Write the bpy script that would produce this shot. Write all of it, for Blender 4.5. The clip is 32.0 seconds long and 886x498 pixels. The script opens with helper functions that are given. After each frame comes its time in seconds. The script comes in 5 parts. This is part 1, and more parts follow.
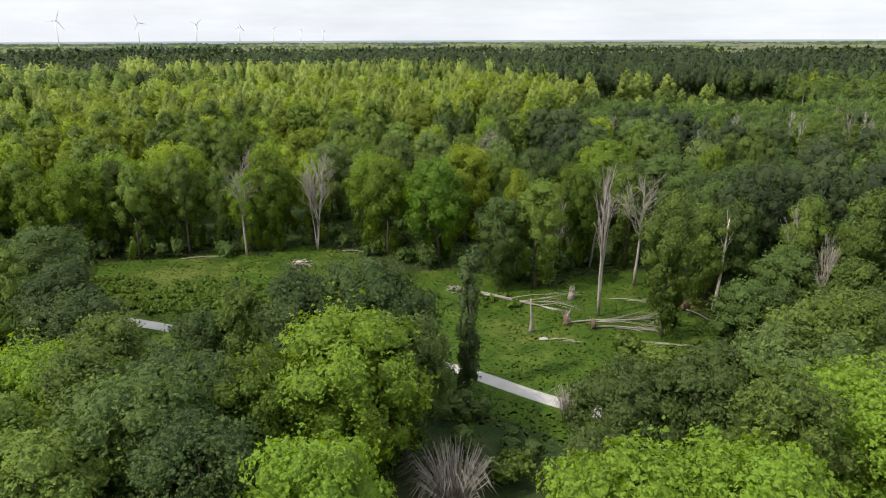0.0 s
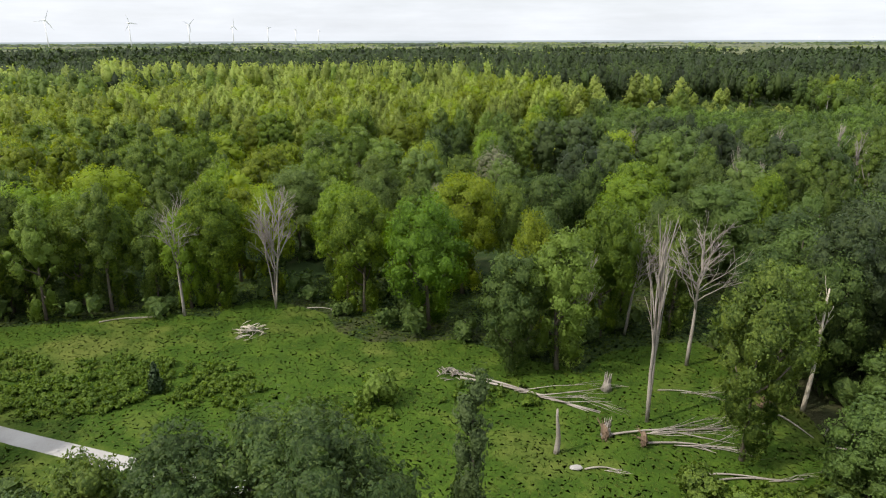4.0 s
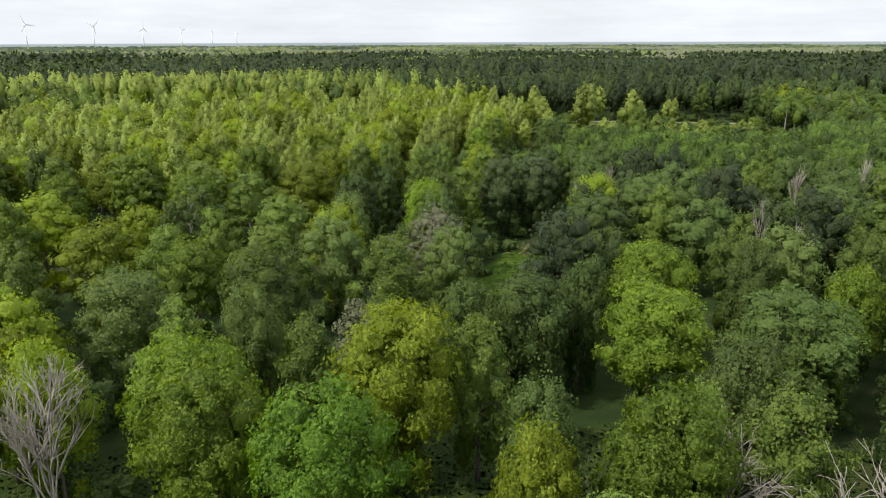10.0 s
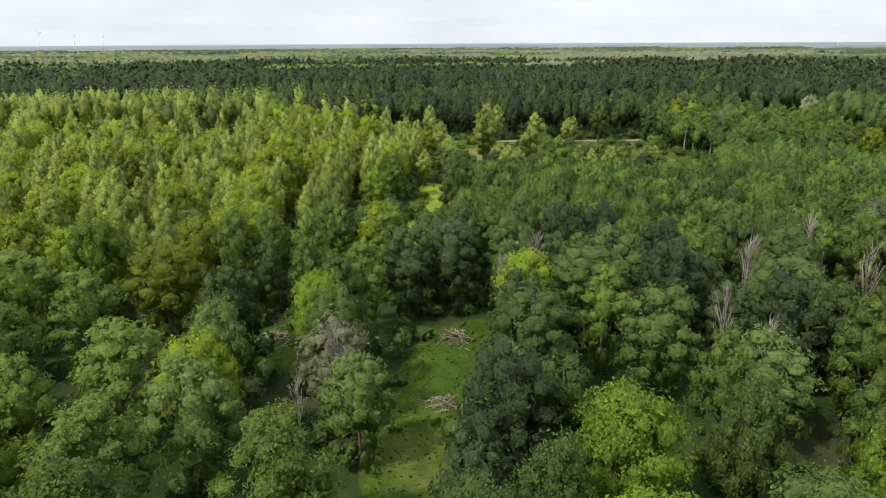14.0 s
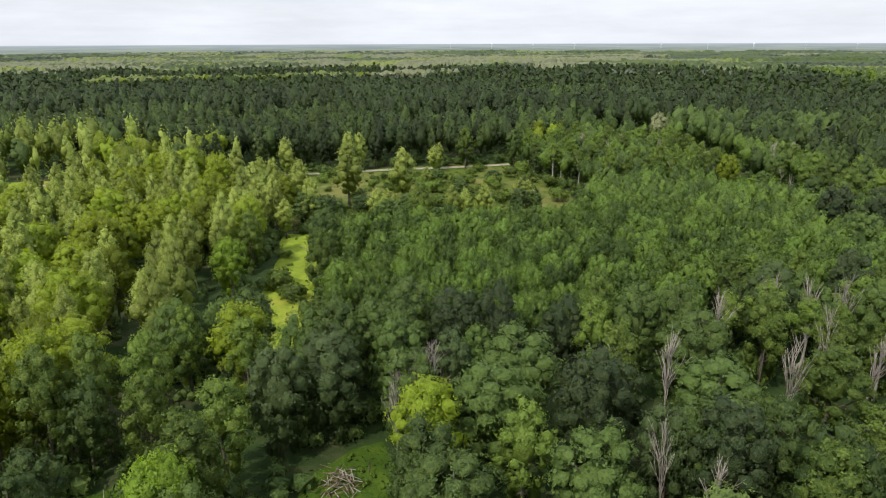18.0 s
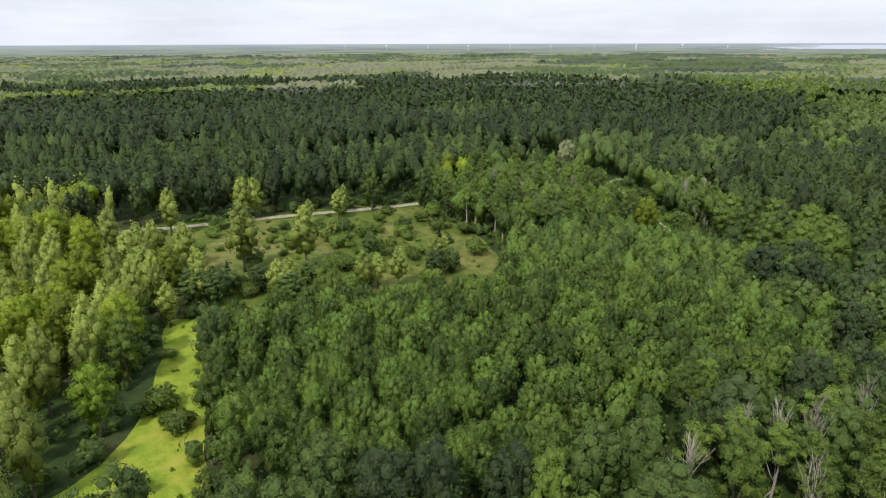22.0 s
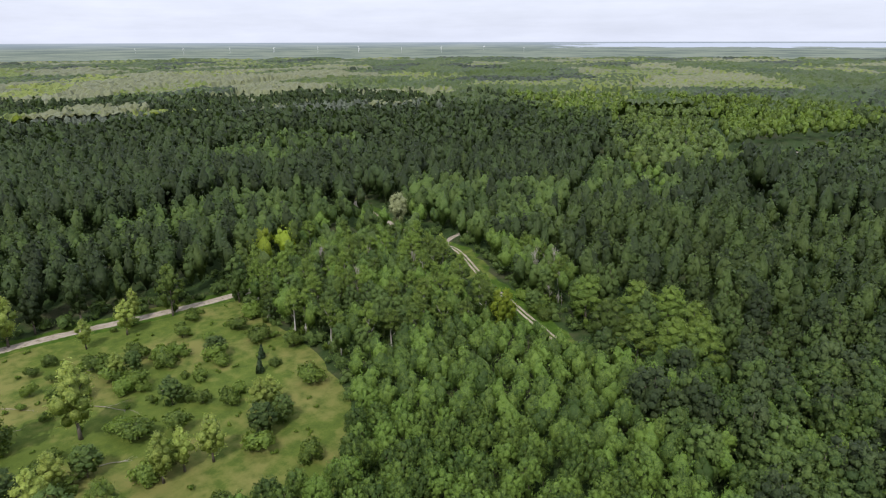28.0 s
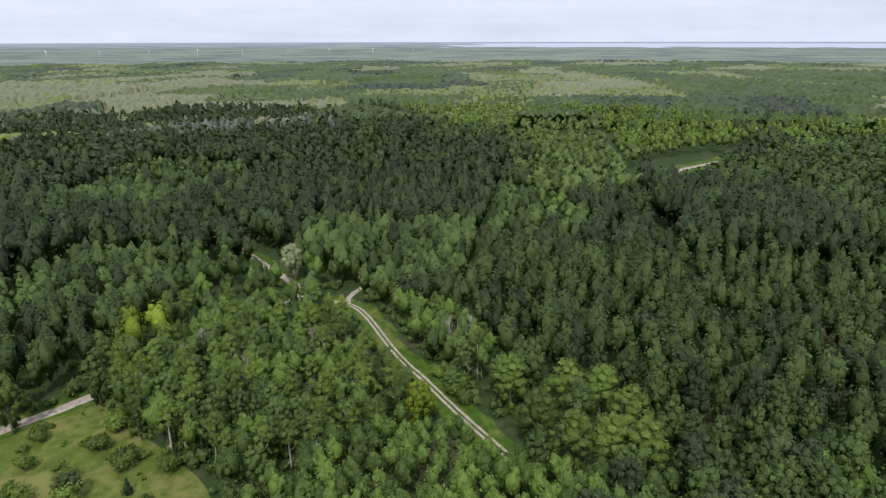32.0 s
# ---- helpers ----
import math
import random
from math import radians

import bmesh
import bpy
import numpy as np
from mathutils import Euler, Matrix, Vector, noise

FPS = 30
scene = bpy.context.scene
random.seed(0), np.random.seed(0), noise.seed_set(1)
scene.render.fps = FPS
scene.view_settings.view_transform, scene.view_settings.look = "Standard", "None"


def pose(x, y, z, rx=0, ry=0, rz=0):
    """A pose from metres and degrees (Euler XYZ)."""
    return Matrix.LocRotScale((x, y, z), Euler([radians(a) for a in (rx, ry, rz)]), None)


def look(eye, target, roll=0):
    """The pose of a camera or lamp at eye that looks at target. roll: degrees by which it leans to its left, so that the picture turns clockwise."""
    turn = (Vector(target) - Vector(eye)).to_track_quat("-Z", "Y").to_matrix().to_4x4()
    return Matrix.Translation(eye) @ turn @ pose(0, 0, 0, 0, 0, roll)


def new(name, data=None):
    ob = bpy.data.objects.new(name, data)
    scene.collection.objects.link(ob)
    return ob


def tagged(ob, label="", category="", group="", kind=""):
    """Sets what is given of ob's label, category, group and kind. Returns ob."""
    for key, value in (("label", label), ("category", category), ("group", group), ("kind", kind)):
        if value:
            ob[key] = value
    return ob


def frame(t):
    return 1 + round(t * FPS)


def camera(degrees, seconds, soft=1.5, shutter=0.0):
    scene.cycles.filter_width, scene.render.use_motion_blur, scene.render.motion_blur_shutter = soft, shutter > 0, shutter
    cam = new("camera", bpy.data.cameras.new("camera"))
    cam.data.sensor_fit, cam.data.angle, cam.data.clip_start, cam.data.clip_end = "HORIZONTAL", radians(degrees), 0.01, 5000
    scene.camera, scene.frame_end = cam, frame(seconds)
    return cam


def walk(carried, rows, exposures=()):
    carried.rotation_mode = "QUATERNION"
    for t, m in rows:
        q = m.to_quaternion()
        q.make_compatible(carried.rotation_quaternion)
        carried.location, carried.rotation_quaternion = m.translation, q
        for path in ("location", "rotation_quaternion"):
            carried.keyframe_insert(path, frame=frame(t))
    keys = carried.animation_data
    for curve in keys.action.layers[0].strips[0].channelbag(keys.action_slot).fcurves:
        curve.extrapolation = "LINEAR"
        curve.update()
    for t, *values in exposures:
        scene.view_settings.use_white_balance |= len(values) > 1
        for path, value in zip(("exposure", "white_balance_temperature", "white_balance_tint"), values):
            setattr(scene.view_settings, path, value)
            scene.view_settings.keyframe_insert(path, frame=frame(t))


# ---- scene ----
cam = camera(67.5, 32.0, soft=1.1)
# seconds, place in metres, yaw, pitch, roll in degrees
ROWS = [
    (0.0, 0.00, 0.00, 37.78, 0.57, -17.70, 0.19),
    (0.5, 0.02, 3.38, 37.80, 0.56, -17.70, 0.20),
    (1.0, 0.05, 6.82, 37.79, 0.54, -17.71, 0.19),
    (1.5, 0.02, 10.27, 37.74, 0.51, -17.70, 0.16),
    (2.0, 0.09, 13.62, 37.71, 0.50, -17.70, 0.17),
    (2.5, 0.21, 16.98, 37.68, 0.48, -17.69, 0.16),
    (3.0, 0.30, 20.37, 37.69, 0.45, -17.69, 0.16),
    (3.5, 0.32, 23.84, 37.71, 0.40, -17.67, 0.16),
    (5.5, 0.61, 37.89, 37.79, -0.79, -17.69, 0.21),
    (6.0, 0.61, 41.54, 37.83, -1.12, -17.68, 0.20),
    (6.5, 0.66, 45.20, 37.84, -1.14, -17.64, 0.17),
    (7.0, 0.71, 48.89, 37.86, -1.16, -17.62, 0.16),
    (7.5, 0.81, 52.61, 37.94, -1.30, -17.61, 0.15),
    (8.0, 0.91, 56.32, 38.12, -1.78, -17.58, 0.15),
    (8.5, 1.02, 60.03, 38.46, -2.65, -17.57, 0.15),
    (9.0, 1.15, 63.77, 38.88, -3.71, -17.55, 0.15),
    (9.5, 1.31, 67.49, 39.39, -4.86, -17.55, 0.18),
    (10.0, 1.45, 71.12, 39.97, -6.05, -17.54, 0.18),
    (10.5, 1.71, 74.69, 40.55, -7.48, -17.53, 0.22),
    (11.0, 1.99, 78.31, 41.10, -8.58, -17.50, 0.29),
    (11.5, 2.26, 81.86, 41.92, -9.67, -17.49, 0.28),
    (12.0, 2.61, 85.23, 42.83, -10.81, -17.47, 0.32),
    (12.5, 2.90, 88.54, 43.73, -11.96, -17.47, 0.28),
    (13.0, 3.25, 91.70, 44.70, -13.10, -17.46, 0.28),
    (13.5, 3.66, 94.82, 45.68, -14.23, -17.45, 0.28),
    (14.0, 4.13, 97.80, 46.67, -15.55, -17.44, 0.28),
    (14.5, 4.63, 100.73, 47.74, -17.03, -17.47, 0.29),
    (16.5, 7.15, 112.14, 52.39, -23.20, -17.38, 0.30),
    (17.0, 7.85, 114.92, 53.64, -24.80, -17.39, 0.29),
    (17.5, 8.52, 117.64, 54.99, -26.41, -17.40, 0.23),
    (18.0, 9.30, 120.35, 56.39, -27.90, -17.41, 0.19),
    (18.5, 10.17, 123.08, 57.84, -29.01, -17.39, 0.18),
    (19.0, 11.23, 125.76, 59.51, -29.98, -17.37, 0.20),
    (19.5, 12.34, 128.45, 61.30, -31.01, -17.41, 0.17),
    (20.0, 13.62, 131.38, 63.04, -32.03, -17.42, 0.15),
    (20.5, 15.00, 134.48, 64.66, -33.06, -17.41, 0.15),
    (21.0, 16.52, 137.47, 66.40, -34.18, -17.41, 0.17),
    (21.5, 18.18, 140.57, 68.12, -35.42, -17.41, 0.16),
    (22.0, 19.91, 143.83, 69.84, -36.62, -17.42, 0.15),
    (22.5, 21.93, 147.00, 71.63, -37.75, -17.44, 0.17),
    (23.0, 23.99, 150.35, 73.28, -38.91, -17.43, 0.18),
    (23.5, 26.18, 153.62, 75.08, -40.21, -17.45, 0.16),
    (24.0, 28.45, 156.87, 76.88, -41.69, -17.47, 0.16),
    (24.5, 30.85, 160.10, 78.60, -43.18, -17.47, 0.16),
    (25.0, 33.41, 163.36, 80.32, -44.65, -17.48, 0.14),
    (25.5, 35.91, 166.52, 82.17, -46.11, -17.49, 0.11),
    (26.0, 38.44, 169.58, 83.95, -47.48, -17.52, 0.12),
    (26.5, 41.08, 172.62, 85.74, -48.78, -17.55, 0.14),
    (28.5, 52.93, 184.30, 92.77, -53.68, -17.55, 0.13),
    (29.0, 55.95, 187.06, 94.66, -54.93, -17.55, 0.11),
    (29.5, 59.22, 189.78, 96.37, -56.16, -17.54, 0.13),
    (30.0, 62.42, 192.52, 98.21, -57.41, -17.57, 0.09),
    (30.5, 65.76, 195.09, 99.89, -58.57, -17.54, 0.09),
    (31.0, 69.16, 197.48, 101.65, -59.63, -17.54, 0.10),
    (31.5, 72.59, 199.90, 103.45, -60.68, -17.56, 0.10),
    (32.0, 76.03, 202.19, 105.29, -61.65, -17.56, 0.10),
]
walk(cam, [(t, pose(x, y, z, 90 + pitch, roll, yaw)) for t, x, y, z, yaw, pitch, roll in ROWS],
     exposures=[(0.0, 0.42, 6550, 10), (12.0, 0.40, 6500, 10), (19.0, 0.36, 6400, 12), (26.0, 0.30, 6150, 15), (32.0, 0.20, 5900, 18)])

# ---- sky, sun, exposure ----
SUN_TO = Vector((-0.60, -0.28, 0.75)).normalized()
SUN_ELEVATION = math.asin(SUN_TO.z)
SUN_ROTATION = math.atan2(SUN_TO.x, SUN_TO.y)


class Nodes:
    """A node tree with short calls to add and link nodes."""

    def __init__(self, tree):
        self.tree = tree
        tree.nodes.clear()

    def add(self, kind, links=()):
        n = self.tree.nodes.new(kind)
        for socket, value in links:
            self.put(n, socket, value)
        return n

    def put(self, n, socket, value):
        s = n.inputs[socket]
        if isinstance(value, bpy.types.NodeSocket):
            self.tree.links.new(value, s)
        else:
            s.default_value = value

    def math(self, op, a, b=0.0, clamp=False):
        n = self.add("ShaderNodeMath", ((0, a), (1, b)))
        n.operation, n.use_clamp = op, clamp
        return n.outputs[0]

    def stretch(self, vector, by):
        n = self.add("ShaderNodeVectorMath", ((0, vector), (1, by)))
        n.operation = "MULTIPLY"
        return n.outputs[0]

    def ramp(self, value, stops):
        n = self.add("ShaderNodeValToRGB", ((0, value),))
        while len(n.color_ramp.elements) < len(stops):
            n.color_ramp.elements.new(0.5)
        for e, (p, c) in zip(n.color_ramp.elements, stops):
            e.position, e.color = p, (*c, 1) if len(c) == 3 else c
        return n.outputs[0]

    def mix(self, fac, a, b, mode="MIX"):
        n = self.tree.nodes.new("ShaderNodeMix")
        n.data_type, n.blend_type = "RGBA", mode
        for socket, value in ((0, fac), (6, a), (7, b)):
            self.put(n, socket, value)
        return n.outputs[2]

    def noise(self, vector, scale, detail=3.0, rough=0.55):
        n = self.add("ShaderNodeTexNoise", (("Scale", scale), ("Detail", detail), ("Roughness", rough)))
        if vector is not None:
            self.put(n, "Vector", vector)
        return n.outputs[0]


def rgb(r, g, b):
    return (r, g, b, 1.0)


def build_world():
    world = bpy.data.worlds.new("sky")
    scene.world = world
    world.use_nodes = True
    n = Nodes(world.node_tree)
    sky = n.add("ShaderNodeTexSky")
    sky.sky_type, sky.sun_disc = "NISHITA", False
    sky.sun_elevation, sky.sun_rotation, sky.dust_density = SUN_ELEVATION, SUN_ROTATION, 2.0
    coord = n.add("ShaderNodeTexCoord")
    split = n.add("ShaderNodeSeparateXYZ", ((0, coord.outputs["Generated"]),))
    z = split.outputs["Z"]
    # a layer of broken cloud, flattened towards the horizon
    flat = n.stretch(coord.outputs["Generated"], (1.0, 1.0, 5.0))
    puff = n.noise(flat, 5.5, 5.0, 0.6)
    streak = n.stretch(coord.outputs["Generated"], (1.0, 1.0, 16.0))
    thin = n.noise(streak, 3.0, 4.0, 0.6)
    cover = n.ramp(n.math("ADD", n.math("MULTIPLY", puff, 0.6), n.math("MULTIPLY", thin, 0.4)),
                   [(0.36, (0.62, 0.62, 0.62)), (0.62, (1, 1, 1))])
    cloud = n.mix(puff, rgb(7.5, 7.9, 8.7), rgb(9.0, 9.2, 9.4))
    body = n.mix(n.math("MULTIPLY", cover, 0.92), sky.outputs[0], cloud)
    # an overcast sky is brighter overhead than near the horizon
    lift = n.math("ADD", 1.0, n.math("MULTIPLY", n.math("MAXIMUM", z, 0.0), 0.75))
    body = n.mix(1.0, body, lift, "MULTIPLY")
    # the milky air low down
    low = n.ramp(z, [(0.0, (1, 1, 1)), (0.10, (0.35, 0.35, 0.35)), (0.35, (0, 0, 0))])
    body = n.mix(n.math("MULTIPLY", low, 0.6), body, rgb(7.7, 8.1, 8.7))
    # land beyond the ground sheet, haze in its colours: paler and bluer towards the horizon
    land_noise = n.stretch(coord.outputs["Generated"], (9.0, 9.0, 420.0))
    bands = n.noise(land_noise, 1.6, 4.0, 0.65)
    hazy_far_land = n.mix(bands, rgb(3.5, 4.2, 4.9), rgb(4.6, 5.1, 5.4))
    hazy_near_land = n.mix(n.ramp(bands, [(0.40, (0, 0, 0)), (0.56, (1, 1, 1))]), rgb(1.9, 2.35, 2.0), rgb(3.0, 3.45, 2.7))
    land = n.mix(n.ramp(n.math("MULTIPLY", z, -1.0), [(0.002, (0, 0, 0)), (0.013, (1, 1, 1))]), hazy_far_land, hazy_near_land)
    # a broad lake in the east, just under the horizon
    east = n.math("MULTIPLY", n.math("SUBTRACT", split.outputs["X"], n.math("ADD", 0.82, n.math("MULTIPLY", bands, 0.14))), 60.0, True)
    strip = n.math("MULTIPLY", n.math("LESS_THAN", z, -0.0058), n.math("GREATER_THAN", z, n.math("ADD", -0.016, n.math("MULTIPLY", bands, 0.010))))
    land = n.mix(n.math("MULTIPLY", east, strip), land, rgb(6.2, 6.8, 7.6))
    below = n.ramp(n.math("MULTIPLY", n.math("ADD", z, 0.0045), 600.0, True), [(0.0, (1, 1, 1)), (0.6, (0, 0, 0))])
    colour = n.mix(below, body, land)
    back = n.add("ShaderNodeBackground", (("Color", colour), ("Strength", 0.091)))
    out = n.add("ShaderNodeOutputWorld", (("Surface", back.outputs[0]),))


build_world()
sun_data = bpy.data.lights.new("sun", "SUN")
sun_data.energy, sun_data.angle, sun_data.color = 2.95, radians(1.0), (1.0, 0.94, 0.84)
sun = new("sun", sun_data)
sun.matrix_world = look(SUN_TO * 400, (0, 0, 0))

# ---- materials ----


def leaf_material(name, dark, light, yellow=0.0, translucent=0.35, rough=0.5, patch=0.11, holes=0.0):
    """Foliage: two greens mixed tree by tree and leaf by leaf, with light let through; holes: gaps between the leaves of a spray."""
    m = bpy.data.materials.new(name)
    m.use_nodes = True
    n = Nodes(m.node_tree)
    geo = n.add("ShaderNodeNewGeometry")
    info = n.add("ShaderNodeObjectInfo")
    p = geo.outputs["Position"]
    own = n.add("ShaderNodeAttribute")
    own.attribute_name = "tree"
    tree = n.math("FRACT", n.math("ADD", info.outputs["Random"], own.outputs["Fac"]))
    wide = n.noise(p, patch, 2.0)
    leaf = n.add("ShaderNodeTexVoronoi", (("Vector", p), ("Scale", 4.6)))
    tuft = n.add("ShaderNodeTexVoronoi", (("Vector", p), ("Scale", 0.95)))
    speck = n.add("ShaderNodeSeparateColor", ((0, leaf.outputs["Color"]),)).outputs[0]
    bunch = n.add("ShaderNodeSeparateColor", ((0, tuft.outputs["Color"]),)).outputs[0]
    f = n.math("ADD", n.math("MULTIPLY", n.math("SUBTRACT", geo.outputs["Random Per Island"], 0.5), 0.42),
               n.math("ADD", n.math("MULTIPLY", n.math("SUBTRACT", wide, 0.5), 0.55), n.math("MULTIPLY", n.math("SUBTRACT", tree, 0.5), 1.0)))
    f = n.math("ADD", f, n.math("ADD", n.math("MULTIPLY", n.math("SUBTRACT", speck, 0.5), 0.70), n.math("MULTIPLY", n.math("SUBTRACT", bunch, 0.5), 0.30)))
    f = n.math("ADD", f, 0.45, True)
    col = n.mix(f, rgb(*dark), rgb(*light))
    hue = n.add("ShaderNodeHueSaturation", (("Color", col), ("Saturation", 1.0), ("Value", 1.0)))
    turn = n.math("ADD", n.math("MULTIPLY", n.noise(p, patch * 0.6, 1.0), 0.016), n.math("MULTIPLY", tree, 0.022))
    n.put(hue, "Hue", n.math("ADD", 0.473 - 0.010 * yellow, turn))
    bsdf = n.add("ShaderNodeBsdfPrincipled", (("Base Color", hue.outputs[0]), ("Roughness", rough), ("Specular IOR Level", 0.22)))
    bump = n.add("ShaderNodeBump", (("Strength", 0.7), ("Distance", -0.20), ("Height", n.math("ADD", tuft.outputs["Distance"], n.math("MULTIPLY", leaf.outputs["Distance"], 0.9)))))
    n.put(bsdf, "Normal", bump.outputs[0])
    bright = n.add("ShaderNodeHueSaturation", (("Color", hue.outputs[0]), ("Hue", 0.49), ("Saturation", 1.1), ("Value", 1.25)))
    tr = n.add("ShaderNodeBsdfTranslucent", (("Color", bright.outputs[0]),))
    out = n.add("ShaderNodeMixShader", ((0, translucent), (1, bsdf.outputs[0]), (2, tr.outputs[0])))
    if holes:
        gap = n.math("GREATER_THAN", leaf.outputs["Distance"], holes)
        clear = n.add("ShaderNodeBsdfTransparent")
        out = n.add("ShaderNodeMixShader", ((0, gap), (1, out.outputs[0]), (2, clear.outputs[0])))
    n.add("ShaderNodeOutputMaterial", (("Surface", out.outputs[0]),))
    return m


def rough_material(name, a, b, scale=4.0, rough=0.85, bump=0.4, third=None, wide=0.3):
    """Bark, soil, gravel, paint: two colours in grain and stains, with relief."""
    m = bpy.data.materials.new(name)
    m.use_nodes = True
    n = Nodes(m.node_tree)
    geo = n.add("ShaderNodeNewGeometry")
    grain = n.noise(geo.outputs["Position"], scale, 5.0, 0.65)
    stain = n.noise(geo.outputs["Position"], wide, 3.0)
    f = n.math("ADD", n.math("MULTIPLY", grain, 0.7), n.math("SUBTRACT", n.math("MULTIPLY", stain, 1.0), 0.35), True)
    col = n.mix(n.ramp(f, [(0.25, (0, 0, 0)), (0.75, (1, 1, 1))]), rgb(*a), rgb(*b))
    if third:
        spots = n.ramp(n.noise(geo.outputs["Position"], wide * 2.3, 4.0), [(0.55, (0, 0, 0)), (0.68, (1, 1, 1))])
        col = n.mix(spots, col, rgb(*third))
    bsdf = n.add("ShaderNodeBsdfPrincipled", (("Base Color", col), ("Roughness", rough), ("Specular IOR Level", 0.25)))
    bmp = n.add("ShaderNodeBump", (("Strength", bump), ("Distance", 0.05), ("Height", grain)))
    n.put(bsdf, "Normal", bmp.outputs[0])
    n.add("ShaderNodeOutputMaterial", (("Surface", bsdf.outputs[0]),))
    return m


def grass_material(name, low, mid_green, high, hay, amount, start):
    m = bpy.data.materials.new(name)
    m.use_nodes = True
    n = Nodes(m.node_tree)
    geo = n.add("ShaderNodeNewGeometry")
    p = geo.outputs["Position"]
    wide, mid, fine = n.noise(p, 0.035, 3.0), n.noise(p, 0.28, 4.0, 0.65), n.noise(p, 3.0, 4.0, 0.7)
    f = n.math("ADD", n.math("MULTIPLY", mid, 0.65), n.math("MULTIPLY", fine, 0.35), True)
    col = n.ramp(f, [(0.30, low), (0.50, mid_green), (0.68, high)])
    dry = n.ramp(n.math("ADD", n.math("MULTIPLY", wide, 0.7), n.math("MULTIPLY", mid, 0.3)), [(start, (0, 0, 0)), (start + 0.12, (1, 1, 1))])
    col = n.mix(n.math("MULTIPLY", dry, amount), col, rgb(*hay))
    bsdf = n.add("ShaderNodeBsdfPrincipled", (("Base Color", col), ("Roughness", 0.9), ("Specular IOR Level", 0.1)))
    bmp = n.add("ShaderNodeBump", (("Strength", 1.0), ("Distance", 0.35), ("Height", f)))
    n.put(bsdf, "Normal", bmp.outputs[0])
    n.add("ShaderNodeOutputMaterial", (("Surface", bsdf.outputs[0]),))
    return m


GRASS = grass_material("meadow_grass", (0.019, 0.041, 0.005), (0.042, 0.080, 0.008), (0.082, 0.130, 0.014), (0.130, 0.138, 0.034), 0.6, 0.52)
# pasture greens lowered throughout, for the cloud shade lying on it
HAY = grass_material("rough_pasture", (0.036, 0.060, 0.010), (0.072, 0.102, 0.016), (0.106, 0.130, 0.023), (0.158, 0.148, 0.045), 0.75, 0.47)
# yellow-green raised to put sunlight into the colour of ride and far fields
RIDE_GRASS = grass_material("sun_brightened_grass", (0.085, 0.140, 0.013), (0.170, 0.230, 0.022), (0.250, 0.290, 0.034), (0.300, 0.270, 0.048), 0.6, 0.50)
# litter and herb colours, darkened all over to include shade beneath the trees
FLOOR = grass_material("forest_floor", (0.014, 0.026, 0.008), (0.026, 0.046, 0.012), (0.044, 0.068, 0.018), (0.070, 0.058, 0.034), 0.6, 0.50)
GREENS = {  # dark, light, yellowness, light let through
    "maple": ((0.066, 0.132, 0.014), (0.205, 0.325, 0.032), 0.4, 0.44),
    "vivid": ((0.044, 0.104, 0.009), (0.130, 0.255, 0.020), 0.2, 0.42),
    "gold": ((0.098, 0.156, 0.012), (0.260, 0.350, 0.030), 0.3, 0.46),
    "ash": ((0.055, 0.104, 0.019), (0.170, 0.256, 0.044), 0.5, 0.42),
    "willow": ((0.058, 0.102, 0.024), (0.160, 0.232, 0.058), 0.3, 0.42),
    "grey": ((0.085, 0.100, 0.052), (0.190, 0.205, 0.110), 0.4, 0.36),
    "alder": ((0.036, 0.074, 0.018), (0.110, 0.172, 0.038), 0.3, 0.38),
    # dusk: alder green lowered further, to hold cloud shade in the leaf colour
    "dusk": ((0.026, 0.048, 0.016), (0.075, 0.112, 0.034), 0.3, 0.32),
    "oak": ((0.034, 0.076, 0.015), (0.140, 0.228, 0.038), 0.3, 0.36),
    "poplar": ((0.140, 0.212, 0.042), (0.350, 0.435, 0.098), 0.4, 0.46),
    "green": ((0.024, 0.048, 0.011), (0.078, 0.122, 0.028), 0.4, 0.32),
    # dark: a deep green poplar, its colour lowered further for cloud shade
    "dark": ((0.015, 0.030, 0.008), (0.048, 0.078, 0.020), 0.3, 0.26),
    "pewter": ((0.070, 0.088, 0.060), (0.150, 0.176, 0.122), 0.0, 0.30),
    # silver: grey willow leaves; its paleness also paints haze over the far canopy
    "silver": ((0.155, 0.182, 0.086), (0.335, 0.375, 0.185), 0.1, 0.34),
    "herb": ((0.055, 0.110, 0.013), (0.140, 0.225, 0.026), 0.3, 0.40),
    "blade": ((0.046, 0.086, 0.009), (0.112, 0.172, 0.020), 0.4, 0.40),
    "fir": ((0.020, 0.042, 0.016), (0.048, 0.082, 0.030), 0.0, 0.10),
    "dry": ((0.150, 0.120, 0.080), (0.330, 0.280, 0.200), 0.0, 0.10),
}
LEAF = {k: leaf_material(k + "_foliage", d, l, y, t) for k, (d, l, y, t) in GREENS.items()}
SPRAY = {k: leaf_material(k + "_sprays", d, l, y, t, holes=0.56) for k, (d, l, y, t) in GREENS.items()}
BARK = rough_material("grey_brown_bark", (0.060, 0.048, 0.036), (0.170, 0.145, 0.110), 7.0, 0.9, 0.6)
PALE_BARK = rough_material("pale_ash_bark", (0.150, 0.140, 0.110), (0.360, 0.345, 0.290), 5.0, 0.9, 0.4)
DEAD_WOOD = rough_material("bleached_dead_wood", (0.180, 0.155, 0.132), (0.400, 0.360, 0.310), 6.0, 0.85, 0.5)
PALE_WOOD = rough_material("barkless_pale_wood", (0.33, 0.28, 0.21), (0.62, 0.56, 0.47), 5.0, 0.8, 0.4)
